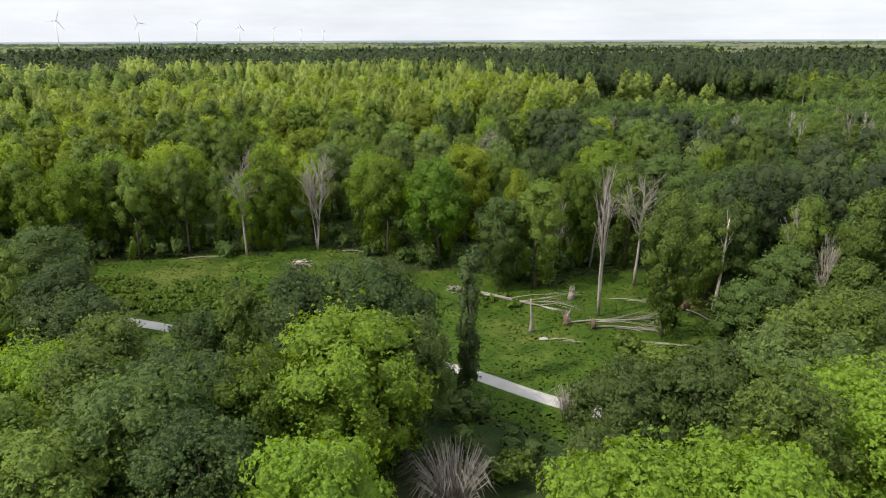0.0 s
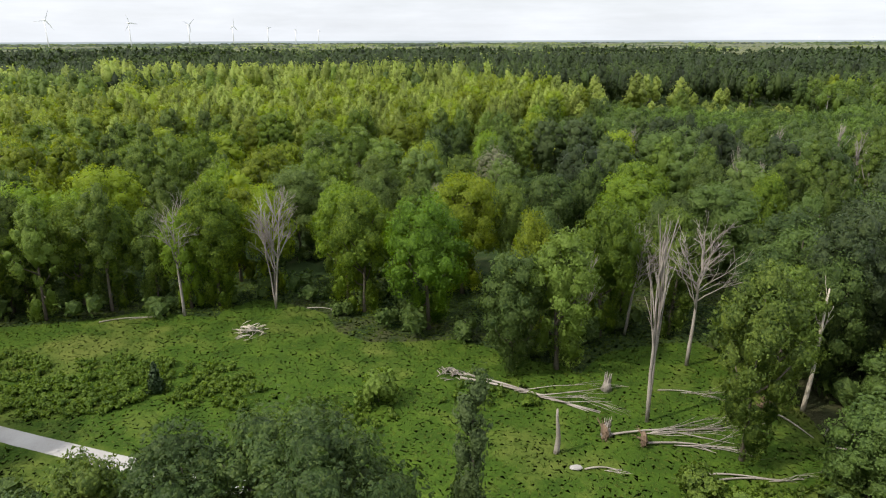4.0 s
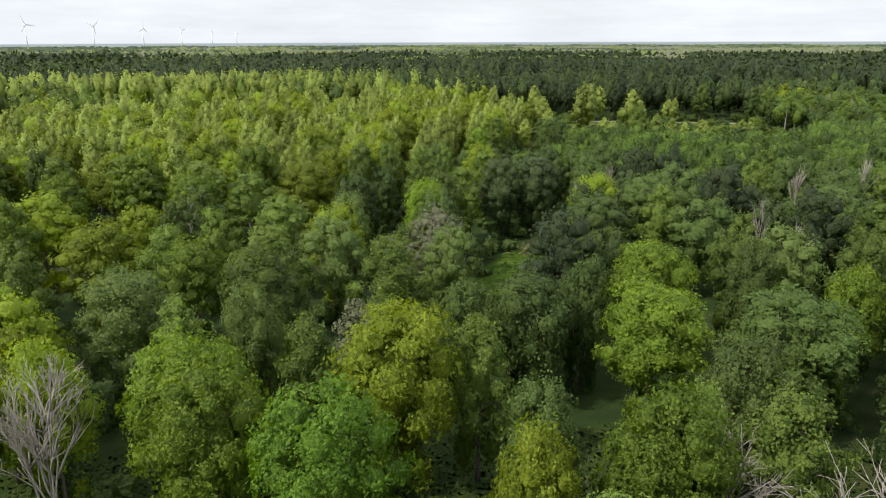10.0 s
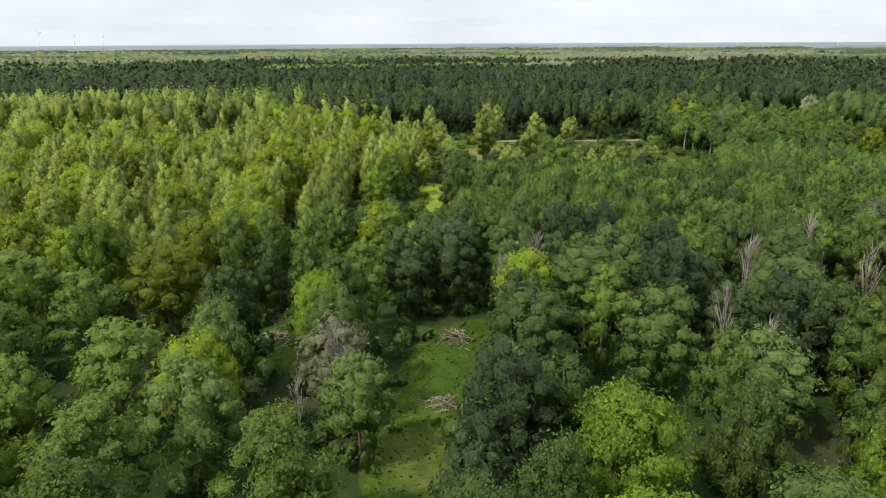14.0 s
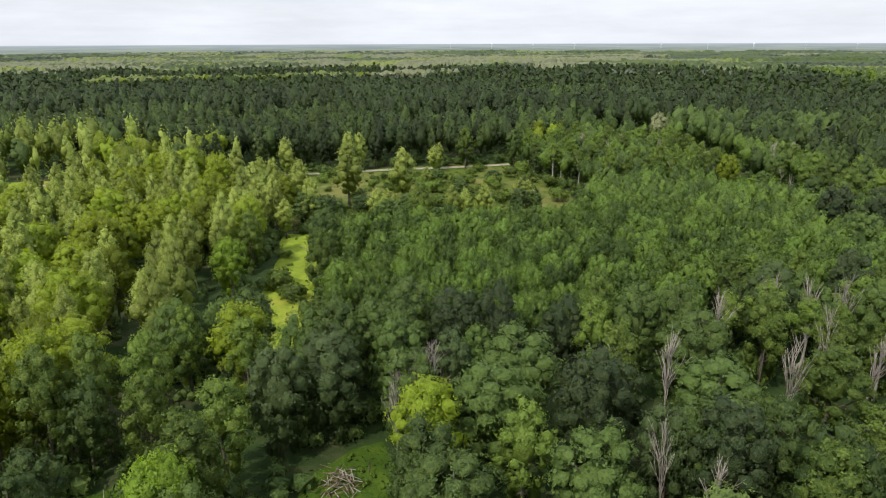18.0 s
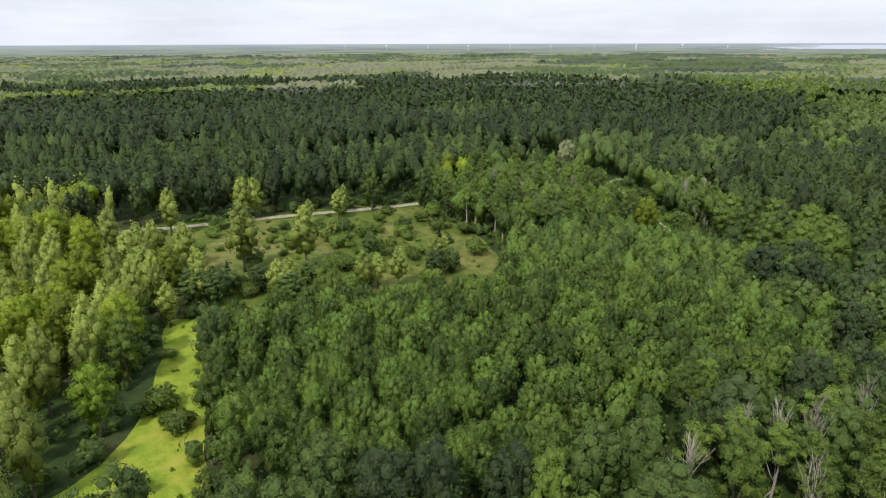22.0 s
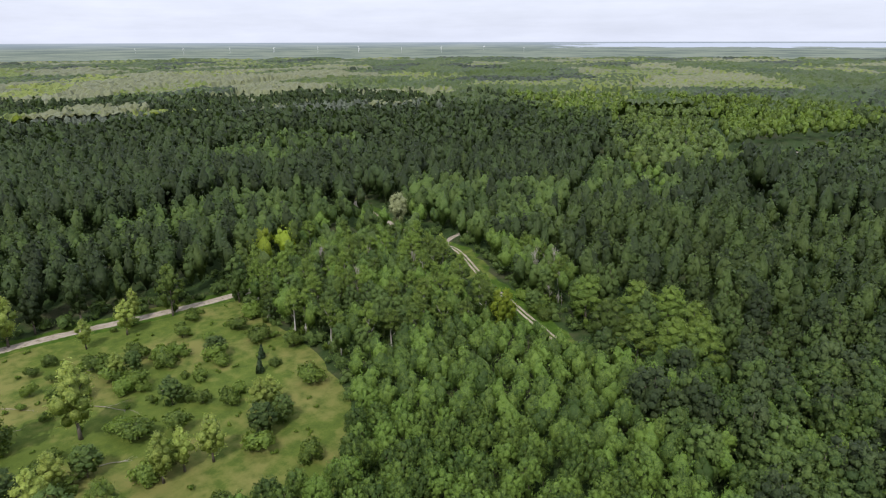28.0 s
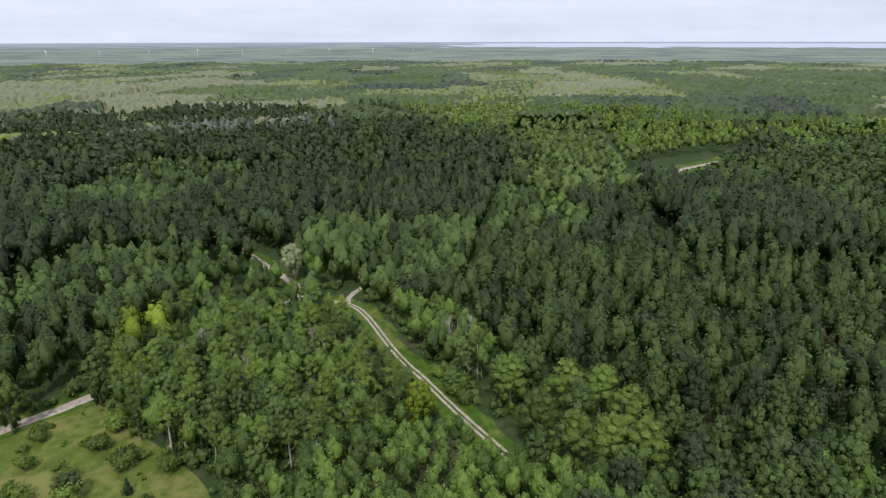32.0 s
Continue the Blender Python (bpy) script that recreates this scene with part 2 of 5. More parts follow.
EARTH = rough_material("root_earth", (0.075, 0.050, 0.032), (0.22, 0.155, 0.105), 5.0, 0.95, 0.8)
ASPHALT = rough_material("pale_path_surface", (0.30, 0.285, 0.265), (0.43, 0.415, 0.39), 9.0, 0.9, 0.2, None, 0.25)
GRAVEL = rough_material("sandy_gravel", (0.19, 0.155, 0.11), (0.37, 0.325, 0.26), 5.0, 0.95, 0.5, (0.13, 0.12, 0.07), 0.35)
TURBINE = rough_material("white_turbine_paint", (0.78, 0.78, 0.78), (0.84, 0.84, 0.84), 0.4, 0.45, 0.0)
WATER = bpy.data.materials.new("still_water")
WATER.use_nodes = True
WATER.node_tree.nodes["Principled BSDF"].inputs["Base Color"].default_value = (0.03, 0.04, 0.04, 1)
WATER.node_tree.nodes["Principled BSDF"].inputs["Roughness"].default_value = 0.08

# ---- mesh helpers ----


def mesh_from(name, verts, faces, material, smooth=False):
    me = bpy.data.meshes.new(name)
    me.from_pydata(verts.tolist() if hasattr(verts, "tolist") else verts, [], faces.tolist() if hasattr(faces, "tolist") else faces)
    me.materials.append(material)
    if smooth:
        me.polygons.foreach_set("use_smooth", np.ones(len(me.polygons), bool))
    me.update()
    return me


def empty(name, label, category, group="", kind=""):
    return tagged(new(name), label, category, group, kind)


def part(name, mesh, parent, label=""):
    ob = new(name, mesh)
    ob.parent = parent
    return tagged(ob, label)


def ico(level):
    bm = bmesh.new()
    bmesh.ops.create_icosphere(bm, subdivisions=level, radius=1.0)
    bm.verts.ensure_lookup_table()
    v = np.array([tuple(p.co) for p in bm.verts])
    f = np.array([[p.index for p in q.verts] for q in bm.faces])
    bm.free()
    return v, f


ICO1, ICO2 = ico(1), ico(2)


class Pile:
    """Gathers vertices and faces of many pieces into one mesh; slot: which material the next pieces take."""

    def __init__(self):
        self.v, self.f, self.s, self.d, self.n, self.slot = [], [], [], [], 0, 0

    def put(self, v, f, facing=None):
        """facing: the way in which each vertex is shaded, so that sprays round off into one crown."""
        self.v.append(v)
        self.f.extend((np.asarray(f) + self.n).tolist())
        self.s.extend([self.slot] * len(f))
        self.n += len(v)
        if facing is not None:
            self.d.append(facing)

    def mesh(self, name, material, smooth=False, second=None):
        me = mesh_from(name, np.concatenate(self.v), self.f, material, smooth)
        if second:
            me.materials.append(second)
            me.polygons.foreach_set("material_index", np.array(self.s, np.int32))
        if self.d and sum(map(len, self.d)) == self.n:
            face_out(me, np.concatenate(self.d))
        return me


def face_out(me, facing):
    """Shades a crown by the given vertex directions."""
    me.polygons.foreach_set("use_smooth", np.ones(len(me.polygons), bool))
    me.normals_split_custom_set_from_vertices(facing.tolist())
    me.update()


def tube(pile, points, radii, sides=5):
    """A tapered limb through the points."""
    pts = np.asarray(points, float)
    rings = []
    for i, p in enumerate(pts):
        d = pts[min(i + 1, len(pts) - 1)] - pts[max(i - 1, 0)]
        d = d / (np.linalg.norm(d) + 1e-9)
        a = np.cross(d, (0.31, 0.95, 0.11))
        a /= np.linalg.norm(a) + 1e-9
        b = np.cross(d, a)
        ang = np.arange(sides) * 2 * math.pi / sides
        rings.append(p + radii[i] * (np.outer(np.cos(ang), a) + np.outer(np.sin(ang), b)))
    f = []
    for i in range(len(pts) - 1):
        for k in range(sides):
            f.append([i * sides + k, i * sides + (k + 1) % sides, (i + 1) * sides + (k + 1) % sides, (i + 1) * sides + k])
    f.append(list(range((len(pts) - 1) * sides, len(pts) * sides)))
    f.append(list(range(sides - 1, -1, -1)))
    pile.v.append(np.concatenate(rings))
    pile.f.extend([[q + pile.n for q in face] for face in f])
    pile.n += len(pts) * sides


def cards(rng, centres, normals, size, long=1.5):
    """Folded leaf sprays: two triangles each, creased along the midrib."""
    k = len(centres)
    nrm = normals / (np.linalg.norm(normals, axis=1, keepdims=True) + 1e-9)
    along = np.cross(nrm, rng.normal(size=(k, 3)))
    along /= np.linalg.norm(along, axis=1, keepdims=True) + 1e-9
    side = np.cross(nrm, along)
    s = (size * rng.uniform(0.65, 1.35, k))[:, None]
    droop = nrm * s * rng.uniform(0.05, 0.35, k)[:, None]
    v = np.stack([centres - along * s * 0.5 * long, centres - side * s * 0.5 - droop, centres + along * s * 0.5 * long - droop * 0.5,
                  centres + side * s * 0.5 - droop], 1).reshape(-1, 3)
    i = np.arange(k)[:, None] * 4
    f = np.concatenate([i + [0, 1, 2], i + [0, 2, 3]])
    return v, f


def unit(a):
    return a / (np.linalg.norm(a, axis=-1, keepdims=True) + 1e-9)


def leafy(rng, pile, lobes, count, size, level=1, shell=0.72, rise=0.20, wild=0.55, long=1.4, clumps=7):
    """Foliage on a set of lobes (x, y, z, rx, ry, rz): a leafy core in each, and sprays heaped over it in bulges."""
    base_v, base_f = (ICO1, ICO2)[level - 1]
    areas = np.array([l[3] * l[5] for l in lobes])
    heart = np.average(np.array([l[:3] for l in lobes]), axis=0, weights=areas)
    share = rng.multinomial(count, areas / areas.sum())
    for l, k in zip(lobes, share):
        c, r = np.array(l[:3]), np.array(l[3:])
        v = c + base_v * r * shell * rng.uniform(0.78, 1.08, (len(base_v), 1))
        pile.put(v, base_f, unit(0.6 * base_v + 0.4 * unit(v - heart)))
        if k:
            out = unit(c - heart) * 0.55 + np.array([0, 0, 0.25])
            e = unit(rng.normal(size=(k, 3)) * 0.8 + out)
            knobs = unit(rng.normal(size=(clumps, 3)) + out)
            bulge = np.clip(e @ knobs.T, 0, 1) ** 6
            far = 0.80 + 0.28 * bulge.max(1) + rng.normal(size=k) * 0.13
            p = c + e * r * far[:, None]
            away = unit(p - heart)
            turn = unit(0.55 * e + 0.45 * away)
            lie = turn + np.array([0, 0, rise]) + rng.normal(size=(k, 3)) * wild
            v, f = cards(rng, p, lie, size, long)
            pile.slot = 1
            pile.put(v, f, np.repeat(unit(0.75 * turn + unit(lie)), 4, axis=0))
            pile.slot = 0


# ---- tree shapes, one metre tall = one unit of h ----


def lobes_for(kind, h, rng):
    out = []
    if kind in ("maple", "willow", "alder", "vivid", "gold", "grey", "dusk"):
        wide, base = {"maple": (0.25, 0.60), "vivid": (0.26, 0.58), "gold": (0.25, 0.60), "willow": (0.28, 0.55), "grey": (0.23, 0.55)}.get(kind, (0.24, 0.52))
        n = 34
        out.append((0, 0, h * base, h * wide * 0.86, h * wide * 0.86, h * (0.95 - base)))
        for i in range(n):
            a, e = i * 2.4 + rng.uniform(-0.4, 0.4), math.asin(min(1, -0.55 + 1.5 * (i + 0.5) / n))
            r = wide * h * math.cos(e) * rng.uniform(0.82, 1.12)
            s = h * rng.uniform(0.060, 0.108)
            out.append((r * math.cos(a), r * math.sin(a), h * base + (1 - base - 0.06) * h * math.sin(e) * rng.uniform(0.88, 1.06), s * 1.15, s * 1.15, s * rng.uniform(0.75, 1.1)))
        for i in range(7):
            a = rng.uniform(0, 6.28)
            s = h * rng.uniform(0.06, 0.10)
            out.append((h * 0.12 * math.cos(a), h * 0.12 * math.sin(a), h * rng.uniform(0.07, 0.36), s, s, s * 1.4))
    elif kind == "oak":
        out.append((0, 0, h * 0.64, h * 0.24, h * 0.24, h * 0.26))
        for i in range(20):
            a, e = i * 2.4 + rng.uniform(-0.3, 0.3), math.asin(min(1, -0.35 + 1.32 * (i + 0.5) / 20))
            r = 0.26 * h * math.cos(e) * rng.uniform(0.85, 1.08)
            s = h * rng.uniform(0.075, 0.125)
            out.append((r * math.cos(a), r * math.sin(a), h * 0.66 + 0.23 * h * math.sin(e), s * 1.1, s * 1.1, s * 0.95))
        out.append((0, 0, h * 0.32, h * 0.15, h * 0.15, h * 0.2))
    elif kind in ("poplar", "dark", "silver", "green", "pewter"):
        n = 22
        out.append((0, 0, h * 0.58, h * 0.11, h * 0.11, h * 0.34))
        for i in range(n):
            q = i / (n - 1)
            a = i * 2.4 + rng.uniform(-0.4, 0.4)
            r = h * 0.15 * math.sin(math.pi * (0.14 + 0.80 * q)) * rng.uniform(0.5, 1.1)
            s = h * (0.052 + 0.044 * math.sin(math.pi * min(1, 0.15 + q * 0.9))) * rng.uniform(0.85, 1.2)
            out.append((r * math.cos(a), r * math.sin(a), h * (0.25 + 0.68 * q), s, s, s * 1.25))
    elif kind == "ash":
        out.append((0, 0, h * 0.64, h * 0.16, h * 0.16, h * 0.29))
        for i in range(27):
            a, q = i * 2.4 + rng.uniform(-0.5, 0.5), i / 26
            r = h * 0.23 * math.sin(math.pi * (0.25 + 0.68 * q)) * rng.uniform(0.7, 1.1)
            s = h * rng.uniform(0.055, 0.10)
            out.append((r * math.cos(a), r * math.sin(a), h * (0.34 + 0.60 * q), s * 1.1, s * 1.1, s * 0.9))
        for i in range(5):
            a, s = rng.uniform(0, 6.28), h * rng.uniform(0.06, 0.09)
            out.append((h * 0.11 * math.cos(a), h * 0.11 * math.sin(a), h * rng.uniform(0.07, 0.30), s, s, s * 1.4))
    elif kind == "lanky":
        out.append((0, 0, h * 0.80, h * 0.10, h * 0.10, h * 0.15))
        for i in range(17):
            a, q = i * 2.4 + rng.uniform(-0.5, 0.5), i / 16
            r = h * 0.16 * math.sin(math.pi * (0.22 + 0.70 * q)) * rng.uniform(0.5, 1.15)
            s = h * rng.uniform(0.045, 0.085)
            out.append((r * math.cos(a), r * math.sin(a), h * (0.56 + 0.41 * q), s, s, s * 0.85))
        for i in range(3):
            a, s = rng.uniform(0, 6.28), h * rng.uniform(0.06, 0.10)
            out.append((h * 0.10 * math.cos(a), h * 0.10 * math.sin(a), h * rng.uniform(0.05, 0.14), s, s, s))
    elif kind == "columnar":
        for i in range(13):
            q = i / 12
            a = i * 2.4
            r = h * 0.05
            s = h * (0.11 if q < 0.55 else 0.085) * rng.uniform(0.8, 1.15)
            out.append((r * math.cos(a), r * math.sin(a), h * (0.07 + 0.87 * q), s, s, s * 1.3))
    elif kind == "fir":
        for i in range(9):
            q = i / 8
            s = h * 0.22 * (1.05 - q)
            out.append((0, 0, h * (0.12 + 0.82 * q), s + 0.02 * h, s + 0.02 * h, h * 0.10))
    elif kind == "shrub":
        for i in range(9):
            a = i * 2.4
            r = h * 0.42 * rng.uniform(0.2, 1)
            s = h * rng.uniform(0.26, 0.36)
            out.append((r * math.cos(a), r * math.sin(a), h * rng.uniform(0.28, 0.68), s, s, s * 0.95))
    return out


def trunk_mesh(name, kind, h, lobes, rng, limbs=7):
    pile = Pile()
    lean = rng.uniform(-0.03, 0.03, 2) * h
    top = 0.86 if kind != "oak" else 0.7
    pts = [(0, 0, -0.2), (lean[0] * 0.2, lean[1] * 0.2, h * 0.15), (lean[0], lean[1], h * 0.45), (lean[0] * 0.6, lean[1] * 0.6, h * top)]
    r = h * 0.0155
    tube(pile, pts, [r * 1.5, r, r * 0.7, r * 0.2], 7)
    order = rng.permutation(len(lobes))[:limbs]
    for i in order:
        l = lobes[i]
        z0 = min(max(0.22 * h, l[2] - rng.uniform(0.12, 0.3) * h), 0.75 * h)
        q = z0 / (0.45 * h) if z0 < 0.45 * h else 1
        p0 = np.array([lean[0] * q, lean[1] * q, z0])
        p2 = np.array(l[:3])
        mid = p0 * 0.45 + p2 * 0.55 + np.array([0, 0, -0.03 * h])
        tube(pile, [p0, mid, p2 + (p2 - p0) * 0.15], [r * 0.55, r * 0.35, r * 0.1], 5)
    return pile.mesh(name, PALE_BARK if kind == "lanky" else BARK, True)


def make_kind(kind, variants, h, count, size, level, material, limbs=7, **how):
    """Prototype meshes (trunk, crown) of one kind of tree."""
    made = []
    for i in range(variants):
        rng = np.random.default_rng(1000 + 37 * i + len(kind) * 101 + int(count))
        lobes = lobes_for(kind, h, rng)
        pile = Pile()
        leafy(rng, pile, lobes, count, size, level, **how)
        crown = pile.mesh("crown_" + kind, LEAF[material], False, SPRAY[material] if count > 800 else None)
        spread = 2 * float(np.percentile(np.hypot(*np.concatenate(pile.v)[:, :2].T), 96))
        made.append((trunk_mesh("trunk_" + kind, kind, h, lobes, rng, limbs), crown, spread))
    return made


def low_tree(kind, h, count, size, rng, thin=3, swell=1.25):
    """A light version of a tree for the joined woods."""
    lobes = [l[:3] + tuple(q * swell for q in l[3:]) for l in lobes_for(kind, h, rng) if l[2] > 0.36 * h][::thin]
    pile = Pile()
    leafy(rng, pile, lobes, count, size, 1, 0.78, long=1.3, clumps=4)
    return np.concatenate(pile.v), np.array(pile.f), np.concatenate(pile.d)


def far_tree(kind, count, size, rng):
    """A far tree, one unit tall: one lumpy core and sprays over it."""
    tall = kind in ("poplar", "dark", "silver", "green", "pewter")
    r = np.array([0.16, 0.16, 0.40]) if tall else np.array([0.20, 0.20, 0.30])
    pile = Pile()
    lobes = [(0, 0, 0.58 if tall else 0.66, *r)] + [(rng.uniform(-0.09, 0.09), rng.uniform(-0.09, 0.09), rng.uniform(0.55, 0.85), *(r * [0.62, 0.62, 0.36]))]
    leafy(rng, pile, lobes, count, size, 1, 0.84, long=1.3, clumps=5)
    return np.concatenate(pile.v), np.array(pile.f), np.concatenate(pile.d)


# ---- the plan of the land: paths, clearings, woods ----


def inside(poly, x, y):
    """Which of the points lie in the polygon."""
    hit = np.zeros(np.shape(x), bool)
    px, py = [p[0] for p in poly], [p[1] for p in poly]
    j = len(poly) - 1
    for i in range(len(poly)):
        cross = ((py[i] > y) != (py[j] > y)) & (x < (px[j] - px[i]) * (y - py[i]) / (py[j] - py[i] + 1e-12) + px[i])
        hit ^= cross
        j = i
    return hit


def from_line(line, x, y):
    """Distance of the points from a line of corners."""
    best = np.full(np.shape(x), 1e9)
    for (ax, ay), (bx, by) in zip(line[:-1], line[1:]):
        dx, dy = bx - ax, by - ay
        t = np.clip(((x - ax) * dx + (y - ay) * dy) / (dx * dx + dy * dy), 0, 1)
        best = np.minimum(best, np.hypot(x - ax - t * dx, y - ay - t * dy))
    return best


CYCLE_PATH = [(-160, 122), (-110, 106), (-84, 97), (-54, 88), (-33, 81), (-16, 76), (-1, 72), (11, 64), (25, 56), (41, 42), (72, 30), (117, 14)]
FARM_TRACK = [(-126, 462), (-40, 442), (36, 424), (70, 414), (100, 405), (129, 399), (159, 390), (181, 385), (201, 383), (230, 388), (258, 387), (281, 383), (289, 391), (306, 428), (337, 492)]
SAND_TRACK = [(282, 370), (283, 359), (277, 346), (254, 317), (241, 297), (231, 282), (223, 269), (214, 254)]
SPUR = [(283, 359), (289, 363), (298, 365), (315, 365)]
FAR_TRACK = [(561, 276), (607, 290), (654, 289), (714, 265), (789, 235)]

MEADOW = [(-108, 97), (-83, 105), (-65, 110), (-52, 113), (-43, 116), (-33, 113), (-29, 121), (-17, 115), (-10, 105), (1, 106), (11, 101), (16, 98), (22, 104), (32, 106),
          (38, 95), (38, 82), (32, 73), (23, 65), (11, 62), (-3, 67), (-26, 74), (-55, 82), (-89, 95)]
GLADE = [(11, 149), (12, 160), (16, 174), (22, 186), (27, 194), (32, 198.5), (41, 199), (39.5, 188), (34, 180), (28, 172), (23, 159), (20, 148)]
GLADE_WEST = [(-3, 194), (-1, 205), (4, 207), (9, 204), (10, 193), (4, 190)]
RIDE = [(57, 316), (73, 308), (70, 291), (60, 287), (56, 276), (49, 257), (43, 238), (36, 228), (14, 239), (13, 247), (25, 254), (37, 264), (47, 288), (54, 306)]
PASTURE = [(62, 412), (100, 399), (129, 394), (159, 385), (182, 379), (178, 358), (171, 324), (161, 302), (147, 281), (132, 271.5), (118, 273), (105, 278), (96, 287), (84, 291.5), (73, 291), (58, 338), (52, 378), (49, 405)]
PALE_FIELD = [(-171, 360), (-116, 400), (-61, 430), (-16, 422), (13, 425), (-1, 441), (-61, 462), (-161, 500), (-207, 423)]
OAK_STAND = [(47, 241), (54, 266), (62, 288), (84, 290), (95, 286), (104, 277), (117, 272), (132, 271), (148, 282), (163, 303), (203, 292), (227, 269), (213, 248), (201, 225), (176, 205), (148, 188),
             (131, 203), (114, 207), (99, 207), (81, 204), (69, 208), (56, 217), (47, 228)]
OAK_EAST = [(176, 205), (201, 225), (222, 264), (229, 255), (223, 213), (254, 167), (270, 54), (180, 36), (108, 81), (106, 126), (131, 175)]
BLACK_POPLARS = [(230, 261), (252, 277), (290, 299), (357, 322), (413, 341), (495, 316), (562, 260), (662, 222), (778, 172), (990, -90), (450, -90), (270, 54), (243, 166), (228, 213)]
COPSE = [(163, 307), (159, 314), (166, 332), (175, 361), (184, 380), (211, 381), (273, 379), (280, 356), (271, 344), (251, 318), (236, 299), (225, 278), (203, 292)]
ASH_BELT = [(69, 208), (81, 204), (114, 207), (131, 203), (148, 188), (131, 175), (106, 126), (69, 133), (55, 161), (51, 204)]
POPLAR_SLOPE = [(-288, 432), (-161, 500), (-61, 462), (36, 417), (53, 404), (52, 378), (59, 336), (74, 318), (63, 310), (56, 312), (46, 295), (32, 271), (19, 244), (8, 216), (-14, 214), (-63, 222), (-99, 194), (-180, 180), (-288, 234)]
BRIGHT_WOOD = [(412, 349), (494, 326), (573, 293), (657, 295), (715, 278), (824, 248), (1380, 221), (1857, 447), (1744, 1011), (1187, 946), (967, 840), (742, 570), (604, 388), (531, 364)]
CANAL_MEADOW = [(803, 996), (857, 947), (925, 941), (1018, 946), (1024, 987), (973, 1005), (894, 1003), (825, 1047)]
HEATH_GAP = [(561, 607), (599, 561), (641, 535), (652, 547), (609, 593), (578, 621)]
GREY_ROWS = [(200, 945), (235, 1010), (330, 975), (470, 900), (425, 845), (310, 905)]
GREY_ROWS_EAST = [(455, 790), (500, 850), (620, 790), (700, 700), (640, 660), (540, 720)]
POPLAR_BELT = [(-250, 470), (-160, 500), (-60, 466), (20, 440), (45, 424), (70, 420), (72, 436), (20, 468), (-50, 500), (-150, 545), (-260, 520)]
OPEN = [MEADOW, GLADE, GLADE_WEST, RIDE, PASTURE, PALE_FIELD, CANAL_MEADOW, HEATH_GAP]


def is_open(x, y):
    o = np.zeros(np.shape(x), bool)
    for poly in OPEN:
        o |= inside(poly, x, y)
    for line, gap in ((CYCLE_PATH, 5.5), (FARM_TRACK, 4.5), (FARM_TRACK[10:], 5.5), (SAND_TRACK[:4], 7.5), (SAND_TRACK, 6.0), (SPUR, 4), (FAR_TRACK, 12), (FAR_TRACK[1:4], 34)):
        o |= from_line(line, x, y) < gap
    return o


KINDS = ["mixed", "oak", "ash", "poplar", "dark", "copse", "bright", "pale_far", "grey_rows", "broad"]
SPACING = {"mixed": 9.2, "oak": 5.3, "ash": 7.8, "poplar": 7.6, "dark": 8.4, "copse": 6.3, "bright": 7.5, "pale_far": 7.5, "grey_rows": 8.0, "broad": 8.6}


def wood_kind(x, y):
    """Which stand grows at the points, as an index into KINDS."""
    k = np.zeros(np.shape(x), int)
    # the edges of the far stands wander
    off = np.clip((np.hypot(x - 60, y - 180) - 170) / 200, 0, 1)
    x, y = x + off * (22 * np.sin(y / 41) + 13 * np.sin(x / 19 + y / 27)), y + off * (20 * np.sin(x / 53) + 12 * np.sin(x / 23 - y / 31))
    k[(x > 44) & (y < 240)] = 2
    # dark and bright stands also trace where cloud shadow and sunlight lie
    k[((y > 395) & (x > 40)) | (y > 450) | ((x > 290) & (y > 230))] = 4
    k[inside(GREY_ROWS, x, y) | inside(GREY_ROWS_EAST, x, y)] = 8
    k[inside(POPLAR_SLOPE, x, y) | inside(POPLAR_BELT, x, y)] = 3
    k[inside(ASH_BELT, x, y)] = 2
    k[inside(OAK_STAND, x, y) | inside(OAK_EAST, x, y)] = 1
    k[inside(COPSE, x, y) | ((x > 228) & (x < 295) & (y > 250) & (y < 395))] = 5
    k[inside(BLACK_POPLARS, x, y)] = 9
    k[(x > 330) & (y > 330) & (k == 0)] = 4
    k[inside(BRIGHT_WOOD, x, y)] = 6
    far = np.hypot(x, y)
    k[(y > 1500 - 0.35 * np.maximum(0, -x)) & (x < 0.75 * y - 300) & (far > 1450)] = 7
    return k


def seen_land(x, y):
    """The land that lies ahead of the flight; behind it only a fringe is planted."""
    ahead = np.zeros(np.shape(x), bool)
    for px, py, left, right in ((0, -8, -38, 40), (6, 100, -30, 62), (26, 146, -10, 82), (74, 190, 20, 103)):
        a = np.degrees(np.arctan2(x - px, y - py))
        ahead |= (a > left) & (a < right)
    return ahead

# ---- ground, paths and tracks ----


def ring_ground():
    radii = [0, 30, 60, 100, 150, 220, 320, 480, 700, 1000, 1500, 2200, 3300]
    n = 72
    v, f = [(0, 150, 0)], []
    for r in radii[1:]:
        v += [(r * math.cos(a * 2 * math.pi / n), 150 + r * math.sin(a * 2 * math.pi / n), 0.0) for a in range(n)]
    f += [(0, 1 + k, 1 + (k + 1) % n) for k in range(n)]
    for i in range(len(radii) - 2):
        o = 1 + i * n
        f += [(o + k, o + n + k, o + n + (k + 1) % n, o + (k + 1) % n) for k in range(n)]
    return tagged(new("ground", mesh_from("ground", v, f, FLOOR, True)), "flat forest floor of litter and low herbs, darkened for tree shade, to the horizon", "ground", kind="structure")


